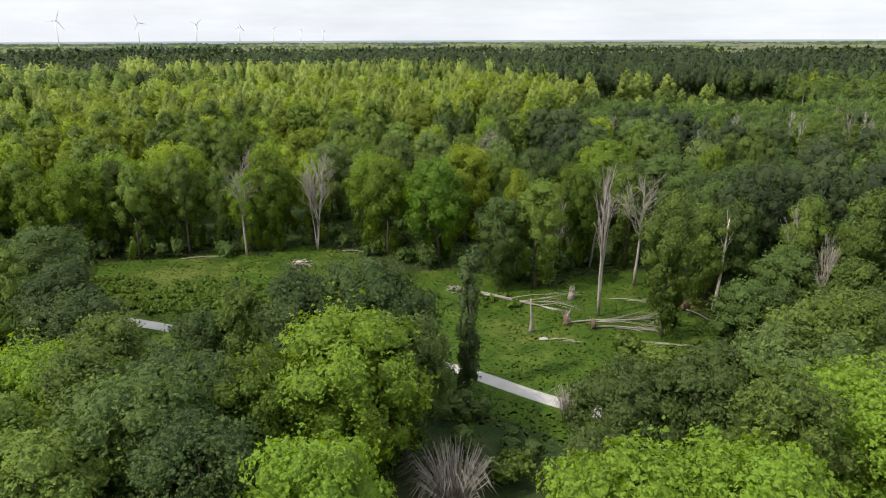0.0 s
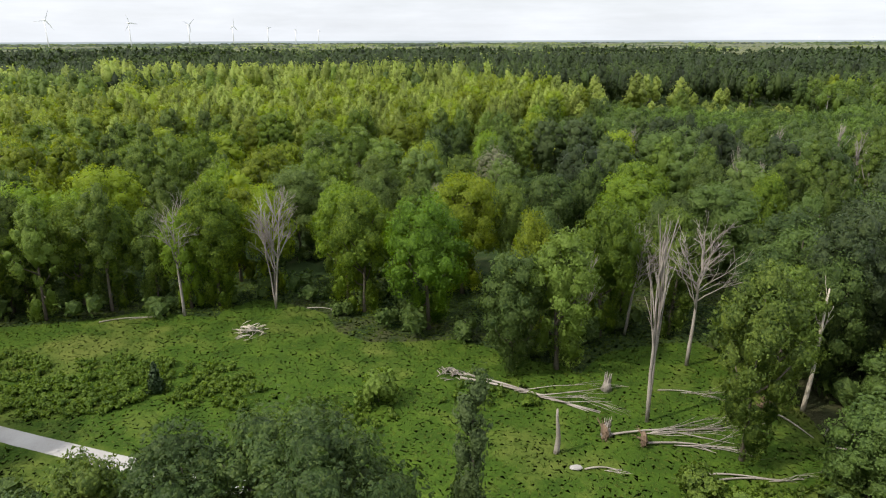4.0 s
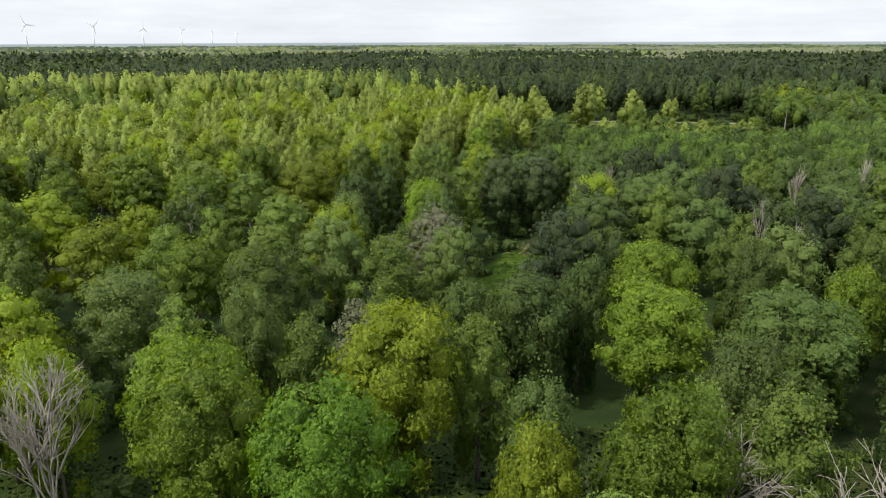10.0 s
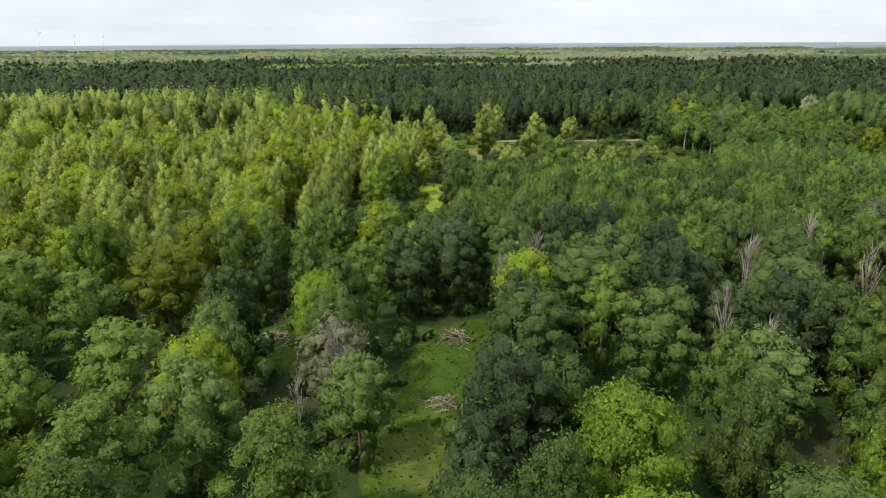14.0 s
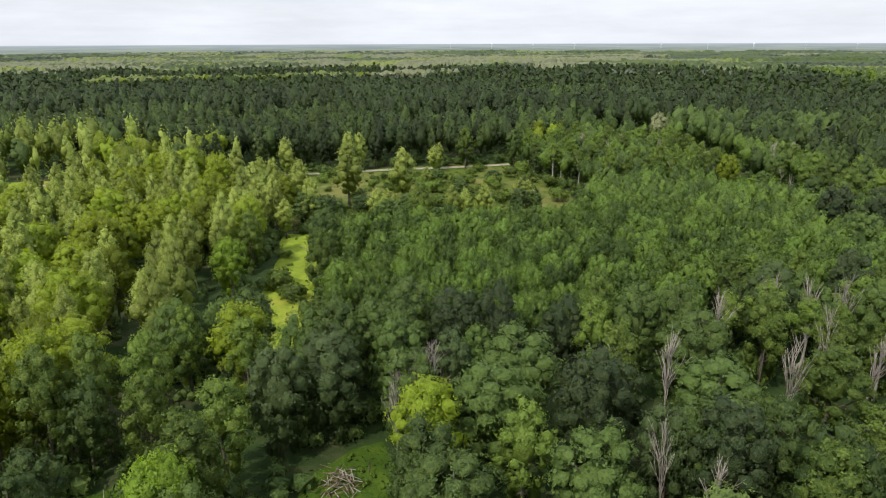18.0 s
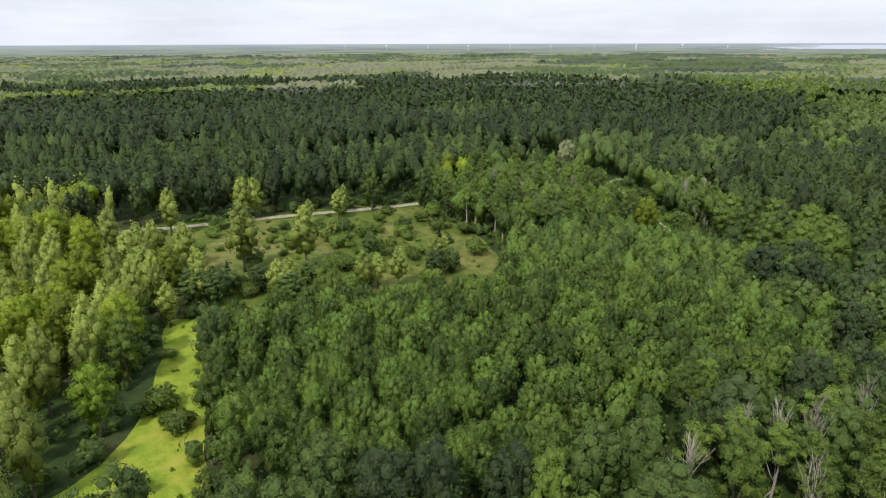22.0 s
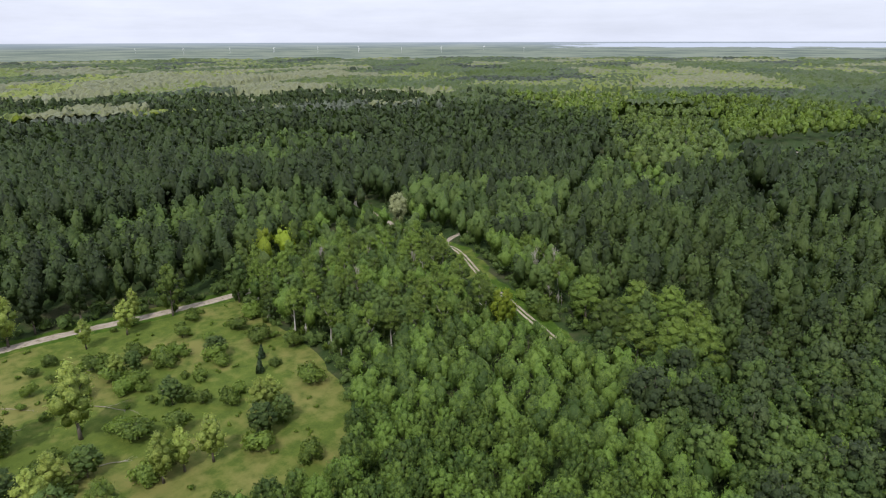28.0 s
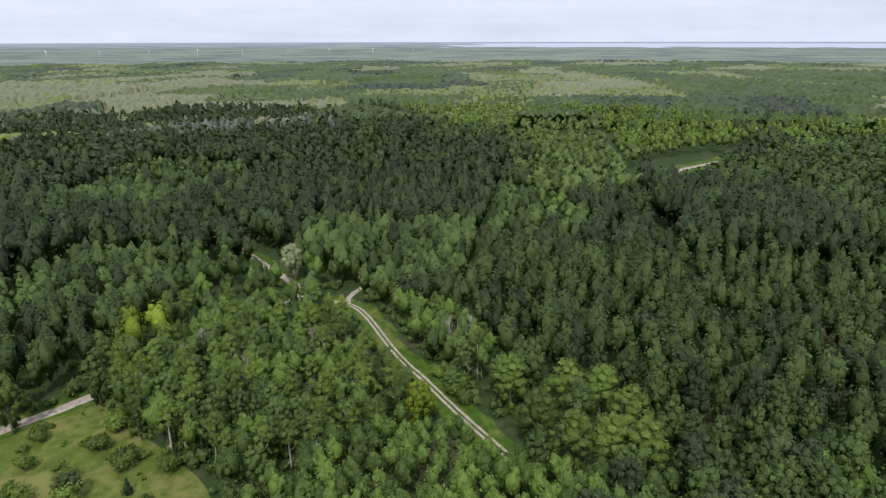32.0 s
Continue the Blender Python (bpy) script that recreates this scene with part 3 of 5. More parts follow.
def smooth_line(line, step=2.0):
    """A rounded line through the corners (Catmull-Rom)."""
    pts = [np.array(p, float) for p in line]
    pts = [2 * pts[0] - pts[1]] + pts + [2 * pts[-1] - pts[-2]]
    out = []
    for a, b, c, d in zip(pts[:-3], pts[1:-2], pts[2:-1], pts[3:]):
        k = max(2, int(np.linalg.norm(c - b) / step))
        for t in np.arange(k) / k:
            out.append(0.5 * (2 * b + (c - a) * t + (2 * a - 5 * b + 4 * c - d) * t * t + (3 * b - a - 3 * c + d) * t ** 3))
    out.append(pts[-2])
    return np.array(out)


def ribbon(name, line, offsets, heights, material, ragged=0.0, seed=1, step=2.0):
    rng = np.random.default_rng(seed)
    p = smooth_line(line, step)
    d = np.gradient(p, axis=0)
    d /= np.linalg.norm(d, axis=1, keepdims=True)
    side = np.stack([d[:, 1], -d[:, 0]], 1)
    k = len(offsets)
    v = []
    for q, s in zip(p, side):
        for j, (o, h) in enumerate(zip(offsets, heights)):
            o2 = o + (rng.uniform(-ragged, ragged) if j in (0, k - 1) else 0)
            v.append((q[0] + s[0] * o2, q[1] + s[1] * o2, h))
    f = [(i * k + j, i * k + j + 1, (i + 1) * k + j + 1, (i + 1) * k + j) for i in range(len(p) - 1) for j in range(k - 1)]
    f = [tuple(reversed(q)) for q in f]
    return mesh_from(name, v, f, material, True)


ring_ground()
tagged(new("cycle_path", ribbon("cycle_path", CYCLE_PATH, (-1.1, -0.97, 0, 0.97, 1.1), (0.0, 0.05, 0.08, 0.05, 0.0), ASPHALT, 0.06)),
       "pale grey paved cycle path through the meadow", "path", kind="structure")
tagged(new("farm_track", ribbon("farm_track", FARM_TRACK, (-2.3, -1.9, -0.7, 0, 0.7, 1.9, 2.3), (0.0, 0.04, 0.03, 0.08, 0.03, 0.04, 0.0), GRAVEL, 0.35, 2)),
       "sandy gravel track along the edge of the pasture", "track", kind="structure")
for rut, o in (("rut_west", -0.85), ("rut_east", 0.85)):
    tagged(new("sand_track_" + rut, ribbon("sand_track", SAND_TRACK, (o - 0.55, o - 0.35, o + 0.35, o + 0.55), (0.0, 0.03, 0.03, 0.0), GRAVEL, 0.18, 3)),
           "sandy wheel rut of the forest track", "track", kind="structure")
tagged(new("track_spur", ribbon("track_spur", SPUR, (-1.3, -1, 1, 1.3), (0.0, 0.035, 0.035, 0.0), GRAVEL, 0.3, 4)), "short sandy spur turning into the wood", "track", kind="structure")
tagged(new("far_track", ribbon("far_track", FAR_TRACK, (-3.2, -2.5, 2.5, 3.2), (0.0, 0.05, 0.05, 0.0), GRAVEL, 0.6, 5, 8.0)), "pale sandy track in a distant clearing", "track", kind="structure")
tagged(new("canal", ribbon("canal", [(836, 1004), (880, 975), (925, 958), (980, 964), (1015, 978)], (-7, 7), (0.06, 0.06), WATER, 2.0, 6, 20.0)), "still canal water among distant meadows", "canal", kind="structure")


def sheet(name, poly, material, label, z=0.02):
    """A stretch of other grass lying just over the ground sheet, with a wavering edge."""
    p = smooth_line(list(poly) + [poly[0]], 6.0)[:-1]
    v = [(x + 0.8 * math.sin(y * 0.9), y + 0.8 * math.sin(x * 1.1), z) for x, y in p]
    tagged(new(name, mesh_from(name, v, [tuple(range(len(v)))], material)), label, "grass", kind="structure")


sheet("meadow", MEADOW, GRASS, "lush green meadow along the cycle path")
sheet("glade", GLADE, GRASS, "small green glade between the trees")
sheet("western_glade", GLADE_WEST, GRASS, "small green opening with cut branches")
for name, line, w in (("cycle_path_verge", CYCLE_PATH, 6.5), ("farm_track_verge", FARM_TRACK, 6), ("sand_track_verge", SAND_TRACK, 6), ("far_track_verge", FAR_TRACK, 13)):
    tagged(new(name, ribbon(name, line, (-w, w), (0.012, 0.012), GRASS, 1.5, 9, 4.0)), "green grass verge beside the track", "grass", kind="structure")
sheet("pasture", PASTURE, HAY, "rough yellow-green pasture with dry patches")
sheet("forest_ride", RIDE, RIDE_GRASS, "yellow-green grass of a forest ride, coloured bright for sunlight", 0.03)
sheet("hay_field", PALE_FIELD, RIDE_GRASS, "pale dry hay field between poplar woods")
sheet("canal_meadow", CANAL_MEADOW, RIDE_GRASS, "distant meadow beside a canal, coloured bright for sunlight")

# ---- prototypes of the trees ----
# the ash stand leans on dark kinds, whose colour carries cloud shade
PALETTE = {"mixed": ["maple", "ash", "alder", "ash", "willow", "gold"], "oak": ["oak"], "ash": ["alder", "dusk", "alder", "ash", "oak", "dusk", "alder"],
           "poplar": ["poplar", "poplar", "gold", "poplar", "poplar", "gold"], "dark": ["dark", "green", "dark"], "copse": ["oak", "alder", "oak", "alder"], "bright": ["ash", "ash", "poplar", "maple"], "pale_far": ["silver", "poplar", "ash"], "grey_rows": ["pewter"], "broad": ["green", "green", "dark", "green"]}
GIRTH = {"oak": 0.62, "lanky": 1.0, "ash": 0.74, "poplar": 0.80, "dark": 0.92, "green": 0.86, "pewter": 0.9, "maple": 0.78, "vivid": 0.8, "gold": 0.8, "dusk": 0.8, "grey": 0.8, "willow": 0.80, "alder": 0.76, "silver": 0.95}
HEIGHT = {"maple": 18.0, "vivid": 18.0, "gold": 18.0, "dusk": 18.0, "grey": 16.0, "ash": 18.0, "willow": 16.5, "alder": 16.5, "oak": 13.0, "poplar": 21.0, "dark": 21.0, "green": 20.0, "pewter": 19.0, "silver": 14.0, "columnar": 17.5, "lanky": 16.0, "shrub": 4.0, "fir": 4.0}
NEAR = {k: make_kind(k, 3, HEIGHT[k], c, s, 1, k, 8, **how) for k, c, s, how in (
    ("maple", 6670, 0.38, {"clumps": 9}), ("vivid", 6960, 0.38, {"clumps": 9}), ("gold", 6670, 0.38, {"clumps": 9}), ("ash", 5655, 0.36, {"clumps": 7}), ("willow", 6670, 0.31, {"long": 2.0, "clumps": 8}),
    ("alder", 6670, 0.34, {"clumps": 8}), ("dusk", 6090, 0.36, {"clumps": 8}), ("grey", 3770, 0.28, {"long": 2.2, "shell": 0.45}))}
CLOSE = {k: make_kind(k, 3, HEIGHT[k], c, s, 1, k, 5, **how) for k, c, s, how in (
    ("maple", 2125, 0.48, {}), ("vivid", 2125, 0.48, {}), ("gold", 2125, 0.48, {}), ("ash", 2000, 0.44, {"clumps": 5}), ("willow", 2125, 0.40, {"long": 1.9}), ("alder", 2062, 0.44, {}), ("dusk", 2000, 0.46, {}),
    ("grey", 1500, 0.35, {"long": 2.2, "shell": 0.5}), ("oak", 1562, 0.40, {}), ("poplar", 1875, 0.40, {"clumps": 5}))}
MID = {k: make_kind(k, 4, HEIGHT[k], c, s, 1, k, 4, **how) for k, c, s, how in (
    ("maple", 800, 0.52, {"clumps": 5}), ("dusk", 800, 0.50, {"clumps": 5}), ("gold", 800, 0.52, {"clumps": 5}), ("ash", 800, 0.49, {"clumps": 4}), ("willow", 800, 0.45, {"long": 1.9, "clumps": 5}), ("alder", 800, 0.49, {"clumps": 5}),
    ("oak", 700, 0.42, {"clumps": 5}), ("poplar", 775, 0.45, {"clumps": 5}), ("dark", 575, 0.50, {"clumps": 4}), ("green", 575, 0.50, {"clumps": 4}))}
OTHER = {"lanky": make_kind("lanky", 4, 16.0, 1500, 0.40, 1, "ash", 9, clumps=5), "columnar": make_kind("columnar", 1, 17.5, 1800, 0.46, 1, "dusk", 3, clumps=4), "shrub": make_kind("shrub", 3, 4.0, 620, 0.36, 1, "ash", 3),
         "fir": make_kind("fir", 1, 4.0, 420, 0.42, 1, "fir", 0, rise=-0.2), "silver": make_kind("maple", 1, 14.0, 1300, 0.6, 2, "silver", 5)}
WORDS = {"maple": ("maple_tree", "fresh bright green field maple in full leaf", "maple"), "vivid": ("maple_tree", "dense deep green maple at the wood edge", "maple"), "gold": ("maple_tree", "yellowish green maple with fresh young leaves", "maple"),
         "dusk": ("alder_tree", "dark green alder, coloured darker for cloud shade", "alder"), "grey": ("willow_tree", "half-bare grey willow with thin foliage", "willow"),
         "green": ("poplar_tree", "tall mid green poplar beside the track", "poplar"), "pewter": ("poplar_tree", "grey-leaved poplar in planted rows", "poplar"), "ash": ("ash_tree", "light green ash with an airy crown and grey stem", "ash"),
         "willow": ("willow_tree", "soft grey-green willow with a broad crown", "willow"), "alder": ("alder_tree", "dark green alder with a dense crown", "alder"),
         "oak": ("oak_tree", "young oak in a dense even plantation", "oak"), "poplar": ("poplar_tree", "tall pale green poplar with a narrow crown", "poplar"),
         "dark": ("black_poplar", "tall dark green poplar in close planted rows, darkened for cloud shade", "poplar"), "columnar": ("ivy_clad_tree", "narrow dark tree clad in ivy beside the path", "tree"), "shrub": ("shrub", "rounded green shrub standing in grass", "shrub"), "lanky": ("ash_tree", "slender ash with a bare pale stem and high crown", "ash"), "fir": ("young_fir", "small dark conical fir in the pasture", "fir"), "silver": ("white_willow", "silvery grey willow by the track junction", "willow")}
FIRST = {}


def plant(kind, protos, index, x, y, scale=1.0, turn=0.0, wide=1.0, label="", group=""):
    """One tree as a thing of its own: trunk and crown under an empty at its foot."""
    name, words, category = WORDS[kind]
    key = (id(protos), index)
    m = Matrix.LocRotScale((x, y, 0), Euler((0, 0, turn)), (scale * wide, scale * wide, scale))
    if key not in FIRST:
        trunk, crown, _ = protos[index]
        ob = empty(name, label or words, category, group or category + " wood")
        part("trunk", trunk, ob)
        part("crown", crown, ob)
        FIRST[key] = ob
        ob.matrix_basis = m
        return ob
    src = FIRST[key]
    ob = empty(name, label or words, category, group or category + " wood")
    ob.matrix_basis = m
    for child in src.children:
        c = child.copy()
        scene.collection.objects.link(c)
        c.parent = ob
    return ob


# ---- planting ----
rng = np.random.default_rng(7)
FLIGHT = [(0, 20), (6, 110), (30, 170), (70, 230)]


def scatter(x0, x1, y0, y1, step, jitter=0.42, seed=0):
    r = np.random.default_rng(seed)
    nx, ny = int((x1 - x0) / step), int((y1 - y0) / (step * 0.87))
    gx, gy = np.meshgrid(np.arange(nx), np.arange(ny))
    x = x0 + (gx + 0.5 * (gy % 2)) * step + r.uniform(-jitter, jitter, gx.shape) * step
    y = y0 + gy * step * 0.87 + r.uniform(-jitter, jitter, gx.shape) * step
    return x.ravel(), y.ravel()


HEROES = []  # (kind, x, y, scale, wide): trees placed one by one
HEROES += [
    ("maple", -8.5, 48, 0.97, 1.15),
    ("alder", -14.5, 58.5, 1.06, 0.8),
    ("alder", -9, 60.5, 1.12, 0.95),
    ("alder", -5.6, 57.5, 1.09, 0.9),
    ("willow", -4.2, 53, 0.94, 0.8),
    ("alder", -13, 55, 1, 0.9),
    ("columnar", 2, 66.5, 0.92, 0.7),
    ("alder", -51, 79, 1, 1),
    ("alder", -58, 76, 0.94, 1),
    ("willow", 15, 49, 0.76, 1.15),
    ("willow", 22, 49, 0.79, 1.15),
    ("willow", 28, 48, 0.94, 1.15),
    ("maple", 10.5, 31, 0.92, 1),
    ("maple", 17, 31.5, 0.94, 1),
    ("ash", 22, 38, 0.97, 1),
    ("maple", 28, 40, 0.94, 1),
    ("ash", 31, 52, 0.92, 1.1),
]
HEROES += [
    ("ash", 38, 58, 0.83, 1.1),
    ("willow", 10.5, 40, 0.7, 0.9),
    ("willow", 34, 44, 0.91, 1.1),
    ("alder", -19, 44, 0.94, 1),
    ("alder", -20, 37, 1.09, 1),
    ("ash", -27, 43, 0.92, 1.1),
    ("alder", -23, 49, 0.86, 1.1),
    ("maple", -15, 45, 0.86, 1),
    ("alder", -15, 33, 1.03, 1),
    ("maple", -8, 32, 0.92, 0.9),
    ("ash", -23, 31, 0.94, 1),
    ("ash", -30, 52, 0.83, 1.1),
    ("alder", -36, 58, 0.94, 1.1),
    ("maple", -33, 46, 0.86, 1),
    ("ash", -29, 36, 0.94, 1),
    ("alder", -42, 66, 0.94, 1),
    ("shrub", 5.5, 50, 0.85, 1),
    ("alder", -24.4, 58.5, 0.82, 0.8),
    ("ash", -20.6, 59.2, 0.84, 0.8),
    ("shrub", 22, 75, 0.75, 1.2),
]
HEROES += [
    ("shrub", 24.5, 71, 0.85, 1.2),
    ("shrub", 28, 67, 0.9, 1.2),
    ("shrub", 17, 66, 0.75, 1.1),
    ("shrub", 31, 71, 1, 1.2),
    ("ash", 28, 80.5, 1.08, 0.75),
    ("alder", 35, 73, 0.66, 1.1),
    ("alder", 39, 75, 0.56, 1.2),
    ("alder", 43, 81, 0.75, 1.1),
    ("ash", 36, 91, 0.86, 0.9),
    ("shrub", -7, 91, 1, 1),
    ("ash", 45, 70, 0.78, 1),
    ("willow", 42, 64, 0.79, 1.1),
    ("alder", 8, 98, 0.92, 0.8),
    ("ash", 13.5, 98.5, 0.95, 0.95),
]
HEROES += [
    ("fir", -32, 93, 0.9, 1),
    ("poplar", 88, 341, 1.1, 1.25),
    ("poplar", 106, 334, 1.0, 1.2),
]
HEROES += [
    ("poplar", 150, 390, 0.6, 0.9),
    ("poplar", 116, 403, 0.85, 1.1),
    ("poplar", 110, 401, 0.9, 1.1),
    ("poplar", 81, 398, 0.9, 1.1),
    ("poplar", 72, 346, 0.85, 1.1),
    ("poplar", 60, 353, 0.9, 1),
    ("poplar", 56, 373, 0.95, 1.1),
    ("poplar", 66, 360, 0.8, 1.1),
    ("shrub", 126, 355, 1.1, 1),
    ("shrub", 151, 345, 1.4, 1),
    ("poplar", 138, 307, 0.55, 1.4),
    ("shrub", 107, 365, 1, 0.9),
    ("shrub", 122, 319, 1.5, 1.1),
    ("shrub", 107, 306, 1.3, 1.1),
    ("shrub", 87, 308, 1.6, 1.2),
    ("shrub", 131, 352, 0.6, 1),
    ("shrub", 134, 364, 0.7, 1),
    ("shrub", 144, 358, 0.8, 1.1),
]
HEROES += [
    ("shrub", 156, 352, 0.9, 1.1),
    ("shrub", 146, 361, 0.6, 1.1),
    ("shrub", 112, 376, 0.8, 1),
    ("shrub", 98, 330, 0.9, 1),
    ("fir", 83, 343, 1, 1),
    ("fir", 153, 327, 1.25, 1),
    ("fir", 159, 334, 1.1, 1),
    ("silver", 294, 398, 1.27, 0.85),
    ("shrub", 241, 287, 1.5, 1.2),
    ("shrub", 236, 281, 1.1, 1.2),
    ("shrub", 246, 296, 1, 1.2),
    ("poplar", 270, 352, 0.5, 1),
]
HEROES += [
    ("poplar", 109, 303, 0.62, 1.17),
    ("poplar", 114, 303, 0.55, 1.13),
    ("poplar", 120, 301, 0.6, 1.22),
    ("alder", 133, 300, 0.6, 1.15),
    ("alder", 140, 301, 0.5, 1.12),
    ("poplar", 87, 312, 0.6, 1.22),
    ("alder", 88, 306, 0.6, 1.38),
    ("poplar", 126, 355, 0.42, 1.34),
    ("alder", 152, 345, 0.42, 1.33),
    ("poplar", 130, 382, 0.5, 1.17),
    ("alder", 66, 321, 0.7, 1.26),
    ("alder", 72, 319, 0.65, 1.18),
    ("poplar", 70, 328, 0.7, 1.15),
    ("poplar", 74, 356, 0.75, 1.13),
    ("poplar", 56, 348, 0.85, 1.16),
    ("poplar", 57, 333, 0.8, 1.38),
    ("alder", 71, 319, 0.6, 1.35),
    ("poplar", 67, 321, 0.6, 1.34),
]
HEROES += [
    ("poplar", 60, 353, 0.8, 1.34),
    ("poplar", 57, 311, 0.6, 1.16),
    ("poplar", 46, 308, 0.8, 1.19),
    ("alder", 77, 324, 0.5, 1.29),
    ("alder", 85, 321, 0.55, 1.32),
    ("poplar", 93, 318, 0.5, 1.36),
    ("alder", 100, 318, 0.5, 1.36),
    ("alder", 131, 355, 0.45, 1.13),
    ("alder", 151, 347, 0.4, 1.28),
    ("poplar", 142, 308, 0.5, 1.30),
    ("alder", 128, 331, 0.5, 1.25),
    ("shrub", 127, 344, 0.8, 1.15),
    ("poplar", 143, 382, 0.6, 1.24),
    ("shrub", 145, 355, 1.1, 1.13),
]

# crowns of the wood told apart one by one: kind, x, y, height, breadth
CROWNS = []
CROWNS += [
    ("vivid", -2, 110, 18.5, 11.5),
    ("willow", -25.8, 141.1, 16.5, 11.4),
    ("willow", -11.7, 136.1, 16.5, 6.6),
    ("grey", -0.2, 132.4, 15, 7.4),
    ("ash", -4.8, 125.6, 17, 6.5),
    ("alder", 17.8, 136.5, 17, 9.1),
    ("ash", 10.2, 123.9, 17, 6.5),
    ("alder", 13.2, 113.7, 17, 6.5),
    ("gold", 11.4, 106.5, 17, 6.5),
    ("maple", 35.1, 144.9, 17, 10.8),
    ("maple", 29.1, 130.1, 17, 11.2),
    ("alder", 24.9, 139.5, 17, 6.5),
    ("alder", 36.9, 171.2, 17, 12),
    ("grey", 10.9, 173, 15, 9.9),
    ("ash", 3.1, 148.7, 17, 10.4),
    ("gold", -12.2, 205.4, 17, 13),
    ("ash", -12.7, 155.6, 17, 10.6),
    ("gold", -36.3, 162.6, 17, 11.3),
]
CROWNS += [
    ("gold", -53.1, 182, 17, 12.9),
    ("gold", -52.8, 215.8, 17, 13),
    ("maple", -56.9, 199.1, 17, 10.9),
    ("ash", -43.1, 154, 17, 8.3),
    ("gold", -26, 122.4, 17, 8),
    ("willow", 58.9, 154.2, 15, 11.5),
    ("willow", 47, 142.9, 16.5, 6.8),
    ("alder", 43.2, 128.5, 17, 12.7),
    ("willow", 31.9, 117.9, 16.5, 8.8),
    ("ash", 23.8, 109.7, 17, 6.5),
    ("ash", 29.9, 108.3, 17, 8),
    ("maple", 52.9, 133.4, 17, 6.5),
    ("alder", 52.9, 167.3, 17, 11.4),
    ("alder", 51.4, 185.8, 17, 13),
    ("alder", 78.4, 172.7, 17, 13),
    ("maple", -31.9, 196, 17, 11.2),
    ("ash", -21.5, 194.7, 17, 10.9),
    ("ash", -9.5, 227, 17, 11.2),
]
CROWNS += [
    ("alder", 60.5, 193.5, 17, 13),
    ("maple", 10.3, 184.3, 17, 7.4),
    ("willow", -3, 180, 16.5, 7.8),
    ("alder", 88, 185.7, 17, 12.5),
    ("alder", 77.1, 161.4, 17, 8.6),
    ("ash", 95.3, 167.6, 17, 11.1),
    ("alder", -1, 192.4, 17, 7.4),
    ("ash", -32.6, 206.6, 17, 13),
    ("ash", -28.5, 183.8, 17, 10.4),
    ("ash", -28.7, 174.4, 17, 7.9),
    ("ash", -13.2, 173.5, 17, 12),
    ("ash", -12.2, 146.1, 17, 10.8),
    ("alder", 11, 136, 17, 6.5),
    ("ash", 49.6, 176.2, 17, 7.7),
    ("ash", 14.2, 191.4, 17, 8),
    ("gold", -58, 138.6, 17, 12.8),
    ("gold", -71.7, 194.7, 17, 13),
    ("maple", -67.2, 168.2, 17, 13),
]
CROWNS += [
    ("alder", 44.7, 109.8, 17, 10.7),
]
CROWNS += [
    ("ash", 242, 252, 18.5, 12),
    ("ash", 244, 242, 18.5, 12),
    ("ash", 237, 232, 18.5, 12),
    ("ash", 223, 253, 18.5, 12),
    ("ash", 218, 242, 18.5, 12),
    ("ash", 222, 225, 18.5, 12),
    ("ash", 238, 267, 18.5, 12),
    ("ash", 220, 233, 18.5, 12),
    ("alder", 239, 287, 8, 7.5),
]
CROWNS += [
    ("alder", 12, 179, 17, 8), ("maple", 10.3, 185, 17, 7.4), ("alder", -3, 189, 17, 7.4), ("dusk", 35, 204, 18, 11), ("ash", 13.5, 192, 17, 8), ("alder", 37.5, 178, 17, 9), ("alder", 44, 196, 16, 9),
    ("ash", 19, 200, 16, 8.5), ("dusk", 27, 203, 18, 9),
]

hero_xy = np.array([(h[1], h[2], 0.0) for h in HEROES] + [(c[1], c[2], c[4] / 2) for c in CROWNS])
for kind, hx, hy, sc, wd in HEROES:
    protos = NEAR.get(kind) if hy < 130 else (CLOSE if hy < 240 else MID).get(kind)
    protos = protos or OTHER.get(kind) or MID[kind]
    plant(kind, protos, int(rng.integers(len(protos))), hx, hy, sc, rng.uniform(0, 6.28), wd)

for kind, hx, hy, tall, broad in CROWNS:
    protos = (NEAR if hy < 150 and hx < 100 else CLOSE)[kind]
    i = int(rng.integers(len(protos)))
    plant(kind, protos, i, hx, hy, tall / HEIGHT[kind], rng.uniform(0, 6.28), broad / (protos[i][2] * tall / HEIGHT[kind]))

# bushes scattered over the pasture and the ride
x, y = scatter(30, 185, 225, 412, 9.5, 0.6, 77)
ok = (inside(PASTURE, x, y) & (rng.uniform(size=len(x)) < 0.50)) | (inside(RIDE, x, y) & (rng.uniform(size=len(x)) < 0.5))
ok &= (from_line(FARM_TRACK, x, y) > 5)
for px, py in zip(x[ok], y[ok]):
    plant("shrub", OTHER["shrub"], int(rng.integers(3)), px, py, rng.uniform(0.4, 1.0) ** 1.5 * 1.5, rng.uniform(0, 6.28), rng.uniform(0.9, 1.3))

def keep_off_heroes(x, y, gap):
    ok = np.ones(len(x), bool)
    for hx, hy, reach in hero_xy:
        ok &= np.hypot(x - hx, y - hy) > (0.45 * gap + reach if reach else gap)
    return ok


# leafy trees along the edge of the meadow
edge = smooth_line([(-108, 101), (-83, 109), (-65, 114), (-50, 117.5), (-33, 117), (-29, 125), (-15, 119), (-6, 108), (4, 110), (13, 105), (18, 104), (24, 109), (35, 110), (42, 96), (42, 84)], 1.0)
